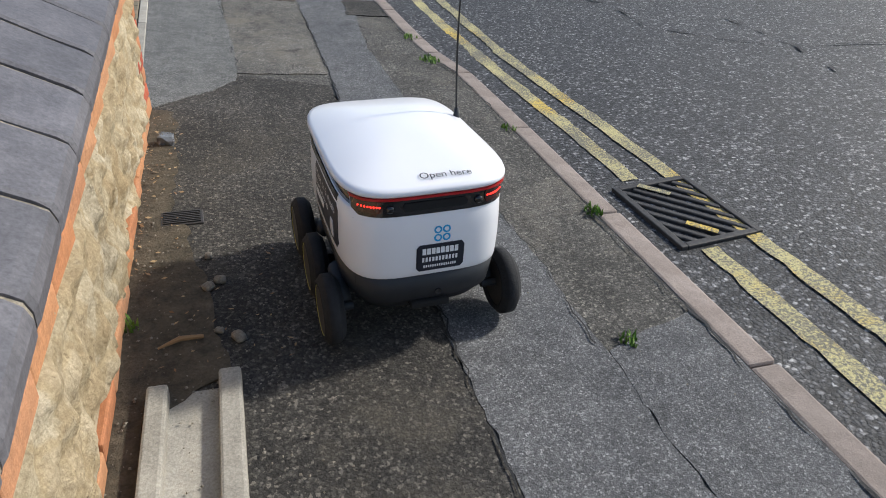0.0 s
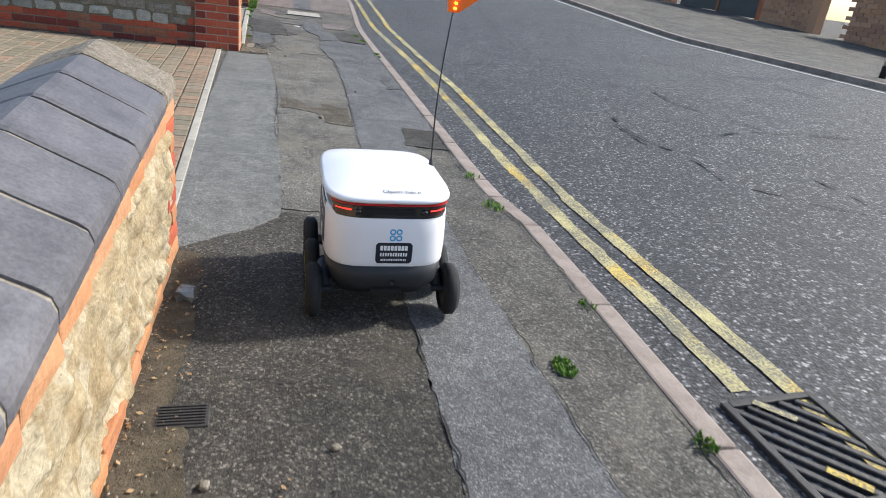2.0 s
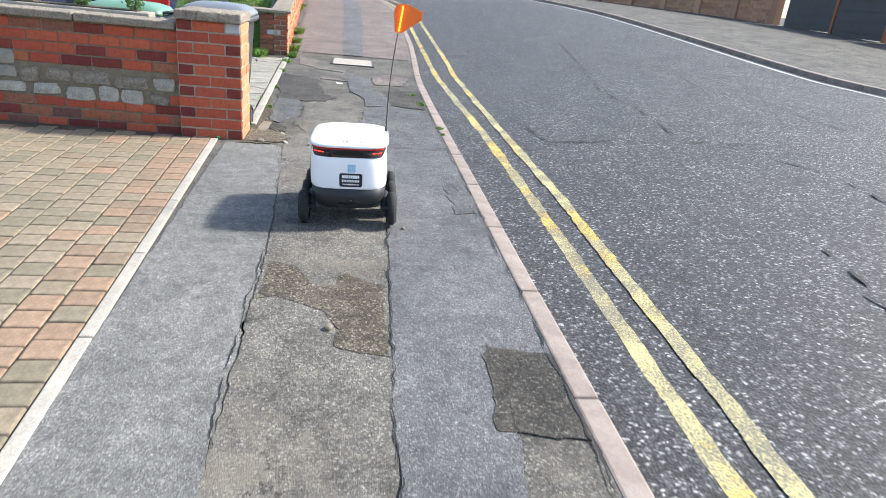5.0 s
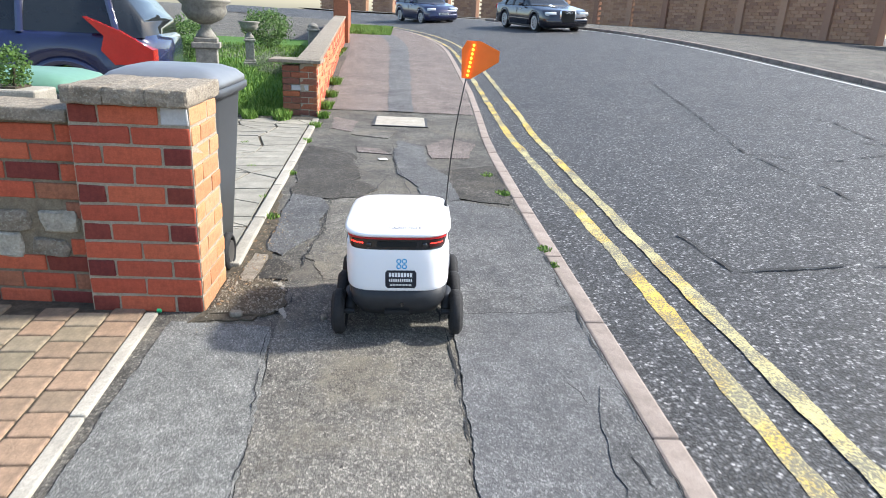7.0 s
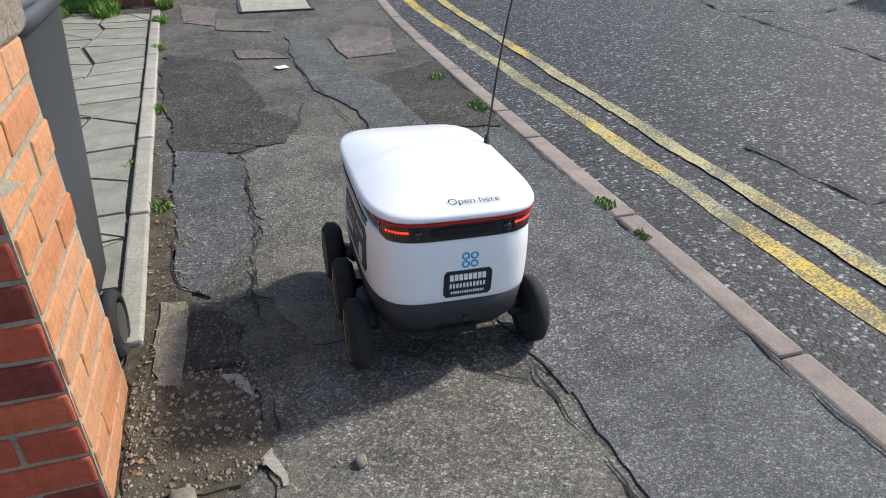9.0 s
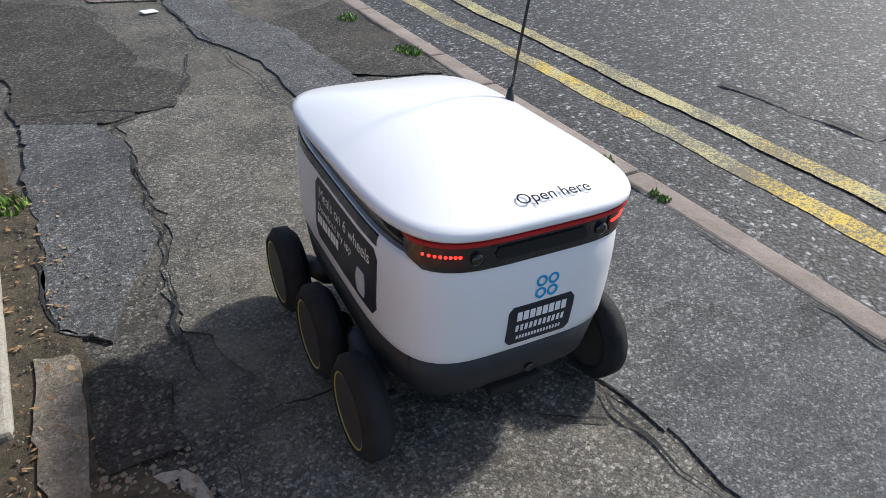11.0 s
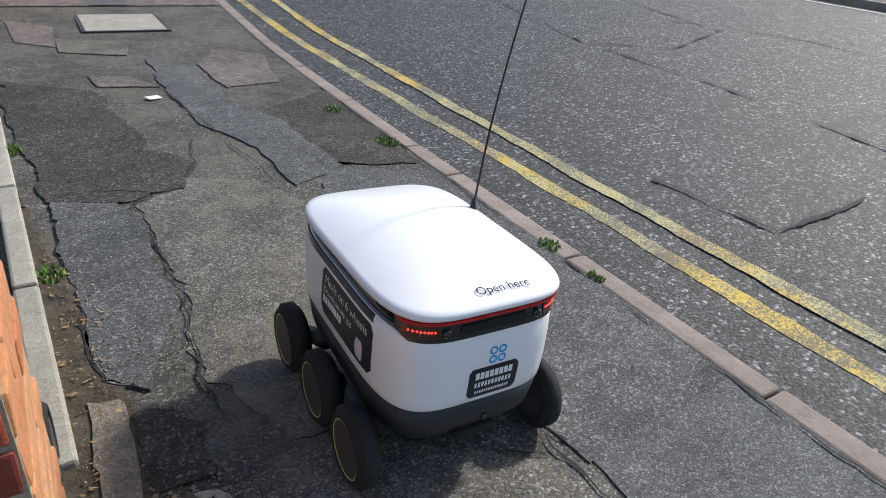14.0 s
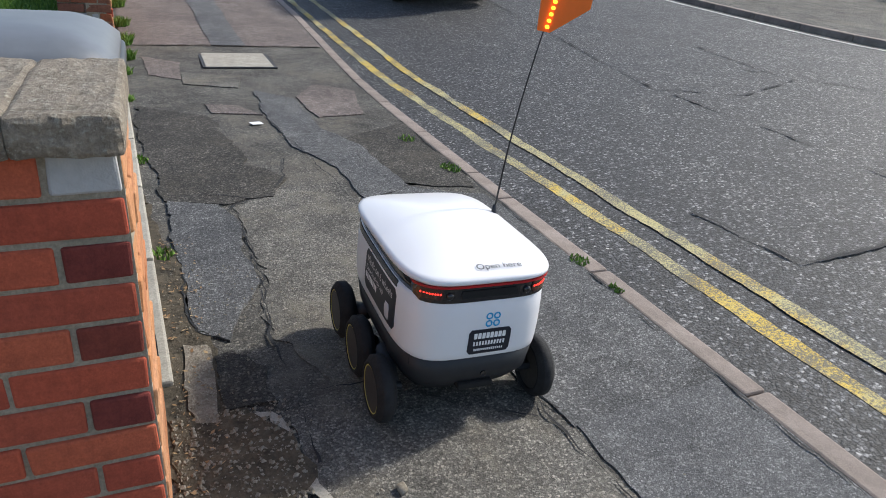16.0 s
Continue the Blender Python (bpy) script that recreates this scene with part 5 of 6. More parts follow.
def add_wheel(car, x, y, r, w, spokes, travel):
    wh = new("wheel")
    wh.parent = car
    wh.matrix_basis = pose(x, y, r)
    part("tyre", wheel_bm(r, w, 0.035), RUBBER, wh, "", True)
    s = 1 if x > 0 else -1
    part("rim", lathe([(r * 0.60, 0), (r * 0.75, 0), (r * 0.75, 0.03), (r * 0.60, 0.03)], 32, "x", True), ALLOY, wh, "", True, pose(s * (w / 2 - 0.02), 0, 0))
    part("dish", lathe([(0.001, 0), (r * 0.72, 0), (r * 0.72, 0.01), (0.001, 0.01)], 24, "x"), PIT, wh, "", False, pose(s * (w / 2 - 0.05) - 0.005, 0, 0))
    part("hub", lathe([(0.001, -0.02), (r * 0.16, -0.02), (r * 0.15, 0.02), (0.001, 0.02)], 16, "x"), ALLOY, wh, "", True, pose(s * (w / 2 - 0.015), 0, 0))
    sp = mesh_from(box((0, 0, r * 0.38), (0.03, r * (0.24 if spokes == 5 else 0.1), r * 0.56), 0.008), "spoke", ALLOY)
    for i in range(spokes):
        share("spoke", sp, wh, pose(s * (w / 2 - 0.02), 0, 0) @ Matrix.Rotation(2 * math.pi * i / spokes, 4, "X"))
    CAR_WHEELS.append((car, wh, x, y, r, travel))


def car(name, label, paint, L, W, H, belt, hood, r, wb, front_over, profile, spokes=5, travel=1, plate=None, spare=False, front_grille=False, clear=0.2):
    """A car that faces +y, its rear axle at y = 0. profile: (y, roof or bonnet height, half width of roof share)."""
    C = thing(name, label, "car", group="cars on the road")
    y0, y1 = -(L - wb - front_over), wb + front_over
    bm = bmesh.new()
    ys = [y0 + (y1 - y0) * i / 40 for i in range(41)]
    rings = []
    for y in ys:
        e = min(1.0, (min(y - y0, y1 - y) / 0.35 + 0.02)) if min(y - y0, y1 - y) < 0.35 else 1.0
        e = math.sqrt(max(0.0, 1 - (1 - e) ** 2))
        hw = W / 2 * (0.80 + 0.20 * e)
        zt = min(belt, lerp(profile, y))
        zb = clear + 0.12 * (1 - e)
        for ax in (0.0, wb):
            d = abs(y - ax)
            if d < r + 0.07:
                zb = max(zb, math.sqrt((r + 0.07) ** 2 - d * d) + r * 0.98)
        zm = (zb + zt) / 2
        rings.append([bm.verts.new(p) for p in ((-hw * 0.9, y, zb), (-hw, y, zb + 0.06), (-hw * 1.0, y, max(zm, zb + 0.09)), (-hw * 0.985, y, zt - 0.06), (-hw * 0.93, y, zt), (hw * 0.93, y, zt), (hw * 0.985, y, zt - 0.06), (hw * 1.0, y, max(zm, zb + 0.09)), (hw, y, zb + 0.06), (hw * 0.9, y, zb))])
    for a, b in zip(rings, rings[1:]):
        for k in range(10):
            bm.faces.new((a[k], a[(k + 1) % 10], b[(k + 1) % 10], b[k]))
    bm.faces.new(rings[0])
    bm.faces.new(rings[-1])
    body = part("body", bm, paint, C, "", True)
    # cabin
    cab = [y for y in ys if lerp(profile, y) > belt + 0.01]
    bm = bmesh.new()
    rings = []
    for y in [cab[0] - 0.03] + cab + [cab[-1] + 0.03]:
        zt = max(belt + 0.005, lerp(profile, y))
        k = (zt - belt) / (H - belt)
        hb, ht = W / 2 * 0.93, W / 2 * (0.93 - 0.2 * k)
        rings.append([bm.verts.new(p) for p in ((-hb, y, belt - 0.03), (-ht - 0.02, y, zt - 0.06 * k), (-ht + 0.08, y, zt), (ht - 0.08, y, zt), (ht + 0.02, y, zt - 0.06 * k), (hb, y, belt - 0.03))])
    for a, b in zip(rings, rings[1:]):
        for k in range(5):
            bm.faces.new((a[k], a[k + 1], b[k + 1], b[k]))
    bm.faces.new(rings[0])
    bm.faces.new(rings[-1])
    part("cabin", bm, GLASS, C, "dark glazed cabin", True)
    flat = [y for y in cab if lerp(profile, y) > H - 0.09]
    part("roof", box((0, (flat[0] + flat[-1]) / 2, H - 0.03), (W * 0.72, flat[-1] - flat[0] + 0.1, 0.07), 0.03), paint, C, "", True)
    for s in (-1, 1):
        for yy in (flat[0] + 0.02, (flat[0] + flat[-1]) / 2 - 0.05, flat[-1] - 0.02):
            part("pillar", tube([(s * W / 2 * 0.935, yy + (0.22 if yy > flat[-1] - 0.1 else -0.12 if yy < flat[0] + 0.1 else 0), belt - 0.02), (s * W / 2 * 0.77, yy, H - 0.05)], 0.035, 8), paint, C)
        part("mirror", box((s * (W / 2 + 0.07), flat[-1] + 0.25, belt + 0.06), (0.16, 0.09, 0.13), 0.03), paint, C, "", True)
        part("sill", box((s * (W / 2 - 0.03), wb / 2, clear + 0.03), (0.05, wb - 2 * r - 0.2, 0.09), 0.02), DARKP, C, "dark sill trim")
        part("door_handle", box((s * W / 2, wb * 0.55, belt - 0.12), (0.03, 0.17, 0.03), 0.008), CHROME if not spare else paint, C)
        part("shut_line", box((s * (W / 2 - 0.002), wb * 0.42, (belt + clear) / 2 + 0.05), (0.01, 0.008, belt - clear - 0.25)), PIT, C)
        for ax in (0.0, wb):
            arch = bmesh.new()
            n = 20
            prev = None
            for i in range(n + 1):
                a = math.pi * i / n
                row = [arch.verts.new((s * (W / 2 + xx), ax + math.cos(a) * rr, r * 0.98 + math.sin(a) * rr)) for xx, rr in ((0.012, r + 0.05), (0.02, r + 0.12), (-0.06, r + 0.13), (-0.2, r + 0.05))]
                if prev:
                    for k in range(4):
                        arch.faces.new((prev[k], prev[(k + 1) % 4], row[(k + 1) % 4], row[k]))
                prev = row
            part("wheel_arch", arch, paint, C, "", True)
            add_wheel(C, s * (W / 2 - 0.11), ax, r, 0.21, spokes, travel)
    part("underside", box((0, wb / 2, clear + 0.05), (W * 0.7, L * 0.86, 0.12)), PIT, C)
    # lights, bumpers and plates
    for s in (-1, 1):
        part("tail_lamp", box((s * (W / 2 - 0.13), y0 + 0.12, belt - 0.09 + (0.06 if spare else 0)), (0.2, 0.14, 0.34 if spare else 0.2), 0.03), REDLENS, C, "red tail lamp", True)
        part("headlamp", box((s * (W / 2 - 0.26), y1 - 0.12, hood - 0.13), (0.42, 0.2, 0.15), 0.04), CLEARL, C, "clear headlamp", True)
        part("reflector", box((s * (W / 2 - 0.2), y0 + 0.02, clear + 0.2), (0.12, 0.03, 0.06), 0.01), REDLENS, C)
    part("rear_bumper", box((0, y0 + 0.08, clear + 0.25), (W * 0.93, 0.24, 0.26), 0.06), paint if spare else DARKP, C, "", True)
    part("front_bumper", box((0, y1 - 0.08, clear + 0.22), (W * 0.9, 0.24, 0.24), 0.06), paint, C, "", True)
    rp = part("rear_plate", box((-0.28 if spare else 0, y0 - 0.05, clear + 0.4), (0.52, 0.015, 0.11)), NUMY, C, "yellow plate with dark bars")
    for i in range(7):
        part("print_bar", box(((-0.28 if spare else 0) - 0.19 + i * 0.063, y0 - 0.06, clear + 0.4), (0.042, 0.006, 0.075)), PRINT_D, rp)
    fp = part("front_plate", box((0, y1 + 0.03, clear + 0.33), (0.52, 0.015, 0.11)), NUMW, C, "white plate with dark bars")
    for i in range(7):
        part("print_bar", box((-0.19 + i * 0.063, y1 + 0.04, clear + 0.33), (0.042, 0.006, 0.075)), PRINT_D, fp)
    if front_grille:
        g = part("grille", box((0, y1 - 0.0, clear + 0.4), (0.66, 0.06, 0.5), 0.05), CHROME, C, "chrome-framed grille", True)
        part("grille_mesh", box((0, y1 + 0.02, clear + 0.4), (0.58, 0.05, 0.43), 0.03), PIT, g)
        for i in range(4):
            part("grille_ring", lathe([(0.038, -0.005), (0.048, -0.005), (0.048, 0.005), (0.038, 0.005)], 20, "z", True), CHROME, g, "", True, Matrix.Translation((-0.09 + i * 0.06, y1 + 0.055, clear + 0.55)) @ Matrix.Rotation(radians(90), 4, "X"))
        part("side_trim", box((W / 2, wb / 2, clear + 0.28), (0.02, wb - 2 * r - 0.25, 0.02)), CHROME, C)
        part("side_trim", box((-W / 2, wb / 2, clear + 0.28), (0.02, wb - 2 * r - 0.25, 0.02)), CHROME, C)
    if spare:
        part("spare_cover", lathe([(0.001, -0.12), (0.33, -0.12), (0.36, -0.08), (0.36, 0.08), (0.001, 0.1)], 36), paint, C, "spare wheel under a painted cover", True, Matrix.Translation((0.12, y0 - 0.05, 0.95)) @ Matrix.Rotation(radians(90), 4, "X"))
        part("exhaust", tube([(0.55, y0 - 0.06, clear + 0.08), (0.55, y0 + 0.3, clear + 0.08)], 0.03, 10), STEEL, C)
        part("badge", box((-0.4, y0 - 0.015, belt - 0.02), (0.13, 0.012, 0.03), 0.004), CHROME, C)
    return C


SUV = car("off_roader", "dark blue five-door off-roader with alloy wheels and spare cover", CARBLUE, 4.1, 1.76, 1.68, 1.05, 1.0, 0.35, 2.49, 0.72,
          [(-0.9, 1.0), (-0.84, 1.1), (-0.7, 1.6), (-0.5, 1.68), (1.1, 1.68), (1.3, 1.62), (1.9, 1.06), (2.2, 1.02), (2.9, 0.95), (3.2, 0.78)], 5, 1, spare=True, clear=0.27)
SALOON = car("saloon_car", "dark navy saloon with chrome grille and pale headlamps", CARBLACK, 4.9, 1.86, 1.46, 0.93, 0.82, 0.335, 2.84, 0.95,
             [(-1.1, 0.85), (-0.95, 0.95), (-0.6, 1.0), (0.0, 1.38), (0.4, 1.45), (1.2, 1.46), (1.5, 1.40), (2.25, 0.96), (2.6, 0.92), (3.5, 0.82), (3.78, 0.66)], 10, -1, front_grille=True, clear=0.19)
HATCH = car("hatchback_car", "dark blue hatchback coming round the bend", CARNAVY, 4.0, 1.72, 1.47, 0.95, 0.85, 0.31, 2.5, 0.8,
            [(-0.7, 0.9), (-0.6, 1.05), (-0.4, 1.36), (0.0, 1.46), (1.0, 1.47), (1.3, 1.40), (2.0, 0.97), (2.9, 0.85), (3.25, 0.68)], 8, -1, clear=0.18)


# parked car behind the garden wall
def parked_car():
    C = car("parked_car", "dark blue estate car with large red tail lamp, parked", CARNAVY, 4.3, 1.78, 1.52, 1.0, 0.9, 0.32, 2.6, 0.85,
            [(-0.85, 0.95), (-0.8, 1.1), (-0.55, 1.42), (0.0, 1.5), (1.0, 1.52), (1.4, 1.42), (2.1, 1.0), (3.1, 0.88), (3.4, 0.7)], 8, 0)
    C.matrix_basis = pose(-4.5, 12.0, 0.02, 0, 0, 97)
    y0 = -(4.3 - 2.6 - 0.85)
    for ob in [o for o in C.children_recursive if o.name.startswith(("tail_lamp", "rear_plate", "reflector")) or o.parent.name.startswith("rear_plate")]:
        bpy.data.objects.remove(ob)
    for s in (-1,):
        bm = bmesh.new()
        pr = [(y0 + 0.62, 1.16), (y0 + 0.3, 1.04), (y0 - 0.02, 0.86), (y0 - 0.02, 0.72), (y0 + 0.36, 0.70), (y0 + 0.48, 0.84), (y0 + 0.44, 0.98)]
        a = [bm.verts.new((s * 0.905, y, z)) for y, z in pr]
        b = [bm.verts.new((s * 0.7, y, z)) for y, z in pr]
        bm.faces.new(a)
        bm.faces.new(b)
        for i in range(len(pr)):
            bm.faces.new((a[i], a[(i + 1) % len(pr)], b[(i + 1) % len(pr)], b[i]))
        part("big_tail_lamp", bm, REDLENS, C, "large red wrap-round tail lamp")
    C["group"] = ""


parked_car()


# ---- wheelie bins ----
def wheelie_bin(m, body_mat, lid_mat, label):
    B = thing("wheelie_bin", label, "bin", m, group="bins behind the wall")
    part("tub", loft([(0.06, 0.2, 0.22, 0.0), (0.5, 0.235, 0.265, 0.0), (0.9, 0.265, 0.3, 0.0), (0.93, 0.285, 0.32, 0)], 8, 48), body_mat, B, "grey plastic tub", True)
    part("rim", loft([(0.91, 0.29, 0.335, 0), (0.925, 0.305, 0.35, 0), (0.955, 0.305, 0.35, 0), (0.96, 0.29, 0.335, 0)], 8, 48), body_mat, B, "", True)
    lid = part("lid", loft([(0.96, 0.295, 0.345, -0.01), (0.985, 0.295, 0.345, -0.01), (1.02, 0.26, 0.30, 0), (1.045, 0.2, 0.22, 0), (1.055, 0.1, 0.1, 0)], 7, 48), lid_mat, B, "domed plastic lid", True)
    part("boss", lathe([(0.028, 0), (0.03, 0.006), (0.02, 0.008), (0.001, 0.006)], 16), body_mat, lid, "", True, pose(-0.1, -0.05, 1.045))
    part("handle", tube([(-0.22, 0.33, 0.99), (-0.22, 0.39, 1.0), (0.22, 0.39, 1.0), (0.22, 0.33, 0.99)], 0.015, 8), body_mat, B, "", True)
    part("axle", tube([(-0.29, 0.24, 0.1), (0.29, 0.24, 0.1)], 0.012, 8), STEEL, B)
    for s in (-1, 1):
        w = part("bin_wheel", wheel_bm(0.1, 0.045), RUBBER, B, "black rubber wheel", True, pose(s * 0.275, 0.25, 0.1))
        part("wheel_centre", lathe([(0.001, -0.02), (0.06, -0.02), (0.06, 0.02), (0.001, 0.02)], 20, "x"), HUBM, w)


wheelie_bin(pose(-2.16, 7.71, 0.0, 0, 0, 180), BINGREY, BINLID, "dark grey wheelie bin behind the brick pillar")
wheelie_bin(pose(-2.95, 7.75, -0.06, 0, 0, -88), BINGREY, BINGREEN, "grey wheelie bin with green lid behind the wall")

driveway()
crazy_paving()

# planting trough and shrubs on the wall's far side
tr = thing("planter", "long pale planter behind the garden wall", "planter")
part("trough", box((-4.1, 7.33, 0.45), (2.9, 0.2, 0.98), 0.01), CONC, tr)
part("soil", box((-4.1, 7.33, 0.945), (2.7, 0.14, 0.01)), SOIL, tr)
for i, x in enumerate((-2.78, -3.2, -3.62, -4.05, -4.5)):
    shrub(x, 7.31, 0.93, 0.085, 0.2, 420, 20 + i, "small bushy green plant in a planter")

# lawn with ornaments
bm = bmesh.new()
for vs in [[(-2.4, 12.75), (-9, 12.75), (-9, 24), (-3.0, 24)]]:
    bm.faces.new([bm.verts.new((x, y, rise(y) + 0.012)) for x, y in vs])
tagged(part("lawn", bm, LAWN), "green mown lawn beyond the path", "lawn", kind="structure")
gr = part("lawn_grass", blades(26000, lambda r: (-2.45 - 4.5 * r.random() ** 1.3, 12.8 + 9 * r.random() ** 1.4), 0.04, 0.1, 5, 0.007, lambda x, y: rise(y) + 0.012), GRASS)
tagged(gr, "short green grass blades of the lawn", "grass", kind="stuff")
vg = part("verge_grass", blades(9000, lambda r: (-2.6 + 2.0 * r.random() + bend(31) * 0.9, 28 + 6 * r.random()), 0.05, 0.14, 6, 0.012, lambda x, y: rise(y)), GRASS)
tagged(vg, "grass verge at the bend of the road", "grass", kind="stuff")


def pedestal(x, y, s, urn):
    g = thing("garden_urn" if urn else "garden_pedestal", "weathered stone urn with plants on a pedestal" if urn else "weathered stone pedestal on the lawn", "ornament", pose(x, y, rise(y) + 0.01, 0, 0, 12))
    for nm, z, w, hh in (("plinth", 0.06, 0.34, 0.12), ("step", 0.15, 0.29, 0.06), ("shaft", 0.4, 0.22, 0.46), ("cornice", 0.66, 0.29, 0.06), ("top", 0.71, 0.24, 0.05)):
        part(nm, box((0, 0, z * s), (w * s, w * s, hh * s), 0.012), URN, g)
    if urn:
        part("foot", lathe([(0.11 * s, 0.73 * s), (0.1 * s, 0.76 * s), (0.045 * s, 0.84 * s), (0.06 * s, 0.88 * s)], 24), URN, g, "", True)
        part("bowl", lathe([(0.06 * s, 0.87 * s), (0.17 * s, 0.92 * s), (0.23 * s, 1.0 * s), (0.22 * s, 1.06 * s), (0.27 * s, 1.1 * s), (0.27 * s, 1.12 * s), (0.2 * s, 1.1 * s), (0.05 * s, 1.05 * s)], 32), URN, g, "fluted bowl", True)
    else:
        part("cap", lathe([(0.14 * s, 0.73 * s), (0.1 * s, 0.78 * s), (0.05 * s, 0.82 * s), (0.001, 0.83 * s)], 20), URN, g, "", True)


pedestal(-3.55, 13.2, 1.22, True)
pedestal(-3.95, 17.5, 0.75, True)
pedestal(-3.0, 19.5, 0.9, False)
shrub(-3.56, 13.2, 1.3, 0.22, 0.22, 260, 41, "trailing plant in the stone urn")
shrub(-4.5, 14.8, rise(14.8), 0.3, 0.45, 900, 42, "leafy garden shrub on the lawn")
shrub(-3.3, 16.4, rise(16), 0.35, 0.45, 700, 43, "low grey-green lavender bush on the lawn", leaf_mat("lavender", (0.08, 0.1, 0.06), (0.16, 0.18, 0.1)))
shrub(-5.2, 17.8, rise(18), 0.5, 0.8, 1800, 44, "tall leafy garden shrub")
shrub(-4.3, 21.0, rise(21), 0.6, 0.9, 1800, 45, "tall leafy garden shrub")

# ---- across the road: brick and stone walls, garage doors ----
def far_side():
    for y0, y1, kind in ((6, 12.5, "brick"), (12.9, 17.5, "brick"), (19.0, 22.0, "brick"), (22.3, 27.5, "garage"), (28.0, 68, "brick")):
        W = thing("far_wall" if kind == "brick" else "garage_front", "brown brick wall with piers across the road" if kind == "brick" else "dark panelled garage doors across the road", "wall", kind="structure")
        n = max(1, round((y1 - y0) / 2.3))
        for i in range(n):
            a, b = y0 + (y1 - y0) * i / n, y0 + (y1 - y0) * (i + 1) / n
            mid = (a + b) / 2
            x = 16.5 + bend(mid)
            z = road_z(FAR_X + bend(mid), mid) + 0.09
            m = Matrix.Translation((x, mid, z)) @ Matrix.Rotation(math.atan2(bend(a) - bend(b), b - a), 4, "Z")
            if kind == "brick":
                part("panel", box((0, 0, 0.8), (0.22, b - a, 1.8)), BRICK_FAR, W, m=m)
                part("pier", box((-0.08, -(b - a) / 2, 0.9), (0.34, 0.36, 2.0), 0.01), BRICK_FAR, W, m=m)
                part("coping", box((-0.02, 0, 1.72), (0.3, b - a, 0.08), 0.01), CAPSTONE, W, m=m)
                for c in range(12):
                    for k in range(int((b - a) / 0.46)):
                        share("brick", FARB, W, m @ pose(-0.115, -(b - a) / 2 + 0.23 + k * 0.46 + (0.23 if c % 2 else 0), 0.05 + c * 0.14))
            else:
                part("door_leaf", box((0, 0, 1.1), (0.08, b - a - 0.08, 2.2), 0.01), GARAGE, W, m=m)
                for k in range(6):
                    part("rail", box((-0.05, 0, 0.2 + k * 0.36), (0.03, b - a - 0.2, 0.05)), GARAGE, W, m=m)
                part("post", box((0, -(b - a) / 2, 1.1), (0.16, 0.12, 2.3)), BRICK_OLD, W, m=m)


FARB = mesh_from(box((0, 0, 0), (0.03, 0.44, 0.125), 0.008), "brick", BRICK_FAR)
far_side()
sp = thing("sign_post", "grey steel post on the far pavement, black at its foot", "post", pose(8.3, 7.6, road_z(8.3, 8) + 0.06))
part("pole", lathe([(0.045, 0.0), (0.045, 3.0)], 20), ALLOY, sp, "", True)
part("foot", lathe([(0.055, 0.0), (0.055, 0.18), (0.046, 0.2)], 20), RUBBER, sp, "black foot", True)

# ---- small things on the path ----
tuft(-0.27, 0.08, 0.06, 240, 0.02, 1, "weed", "flat green weed growing in a crack")
for i, (x, y, r, n, hh) in enumerate(((0.03, -0.35, 0.05, 40, 0.04), (0.02, 0.55, 0.05, 30, 0.03), (-0.06, 1.75, 0.09, 70, 0.03), (-0.05, 2.3, 0.07, 40, 0.03), (-0.045, 7.9, 0.06, 70, 0.025), (-0.04, 7.62, 0.04, 40, 0.025), (-0.12, 9.25, 0.09, 120, 0.03), (-0.18, 9.9, 0.08, 70, 0.03), (-1.82, 8.4, 0.06, 60, 0.035), (-1.9, 9.7, 0.06, 60, 0.04), (-1.98, 11.2, 0.07, 90, 0.05), (-2.02, 12.2, 0.1, 160, 0.07), (-2.0, 12.8, 0.1, 220, 0.1), (-2.03, 13.5, 0.12, 240, 0.13), (-2.07, 14.5, 0.12, 220, 0.12), (-2.14, 15.8, 0.14, 260, 0.15), (-2.5, 12.6, 0.16, 300, 0.14), (-2.9, 12.6, 0.14, 240, 0.12), (-1.64, -0.75, 0.04, 30, 0.03), (-0.25, -1.1, 0.04, 30, 0.03), (-1.98, 8.9, 0.05, 50, 0.025), (-2.3, 9.9, 0.06, 60, 0.025), (-2.6, 11.0, 0.06, 60, 0.025))):
    tuft(x, y, r, n, hh, 60 + i)


def pebbles(n, area, smin, smax, seed, label):
    rnd = random.Random(seed)
    verts, faces = [], []
    for _ in range(n):
        x, y = area(rnd)
        s = smin + (smax - smin) * rnd.random() ** 3
        k = len(verts)
        a = rnd.uniform(0, 6.28)
        for lx, ly, lz in ((1, 0, 0.1), (0, 1, 0.1), (-1, 0, 0.1), (0, -1, 0.1), (0.3, 0.2, 0.75), (-0.25, -0.2, 0.7), (0, 0, -0.3)):
            lx, ly = lx * rnd.uniform(0.7, 1.2), ly * rnd.uniform(0.6, 1.0)
            verts.append((x + s * (lx * math.cos(a) - ly * math.sin(a)), y + s * (lx * math.sin(a) + ly * math.cos(a)), rise(y) + 0.014 + s * lz))
        for f in ((0, 1, 4), (1, 2, 5), (1, 5, 4), (2, 3, 5), (3, 0, 4), (3, 4, 5), (0, 6, 1), (1, 6, 2), (2, 6, 3), (3, 6, 0)):
            faces.append([k + i for i in f])
    me = bpy.data.meshes.new("grit")
    me.from_pydata(verts, [], faces)
    me.materials.append(PEBBLE)
    return tagged(new("grit", me), label, "grit", kind="stuff")


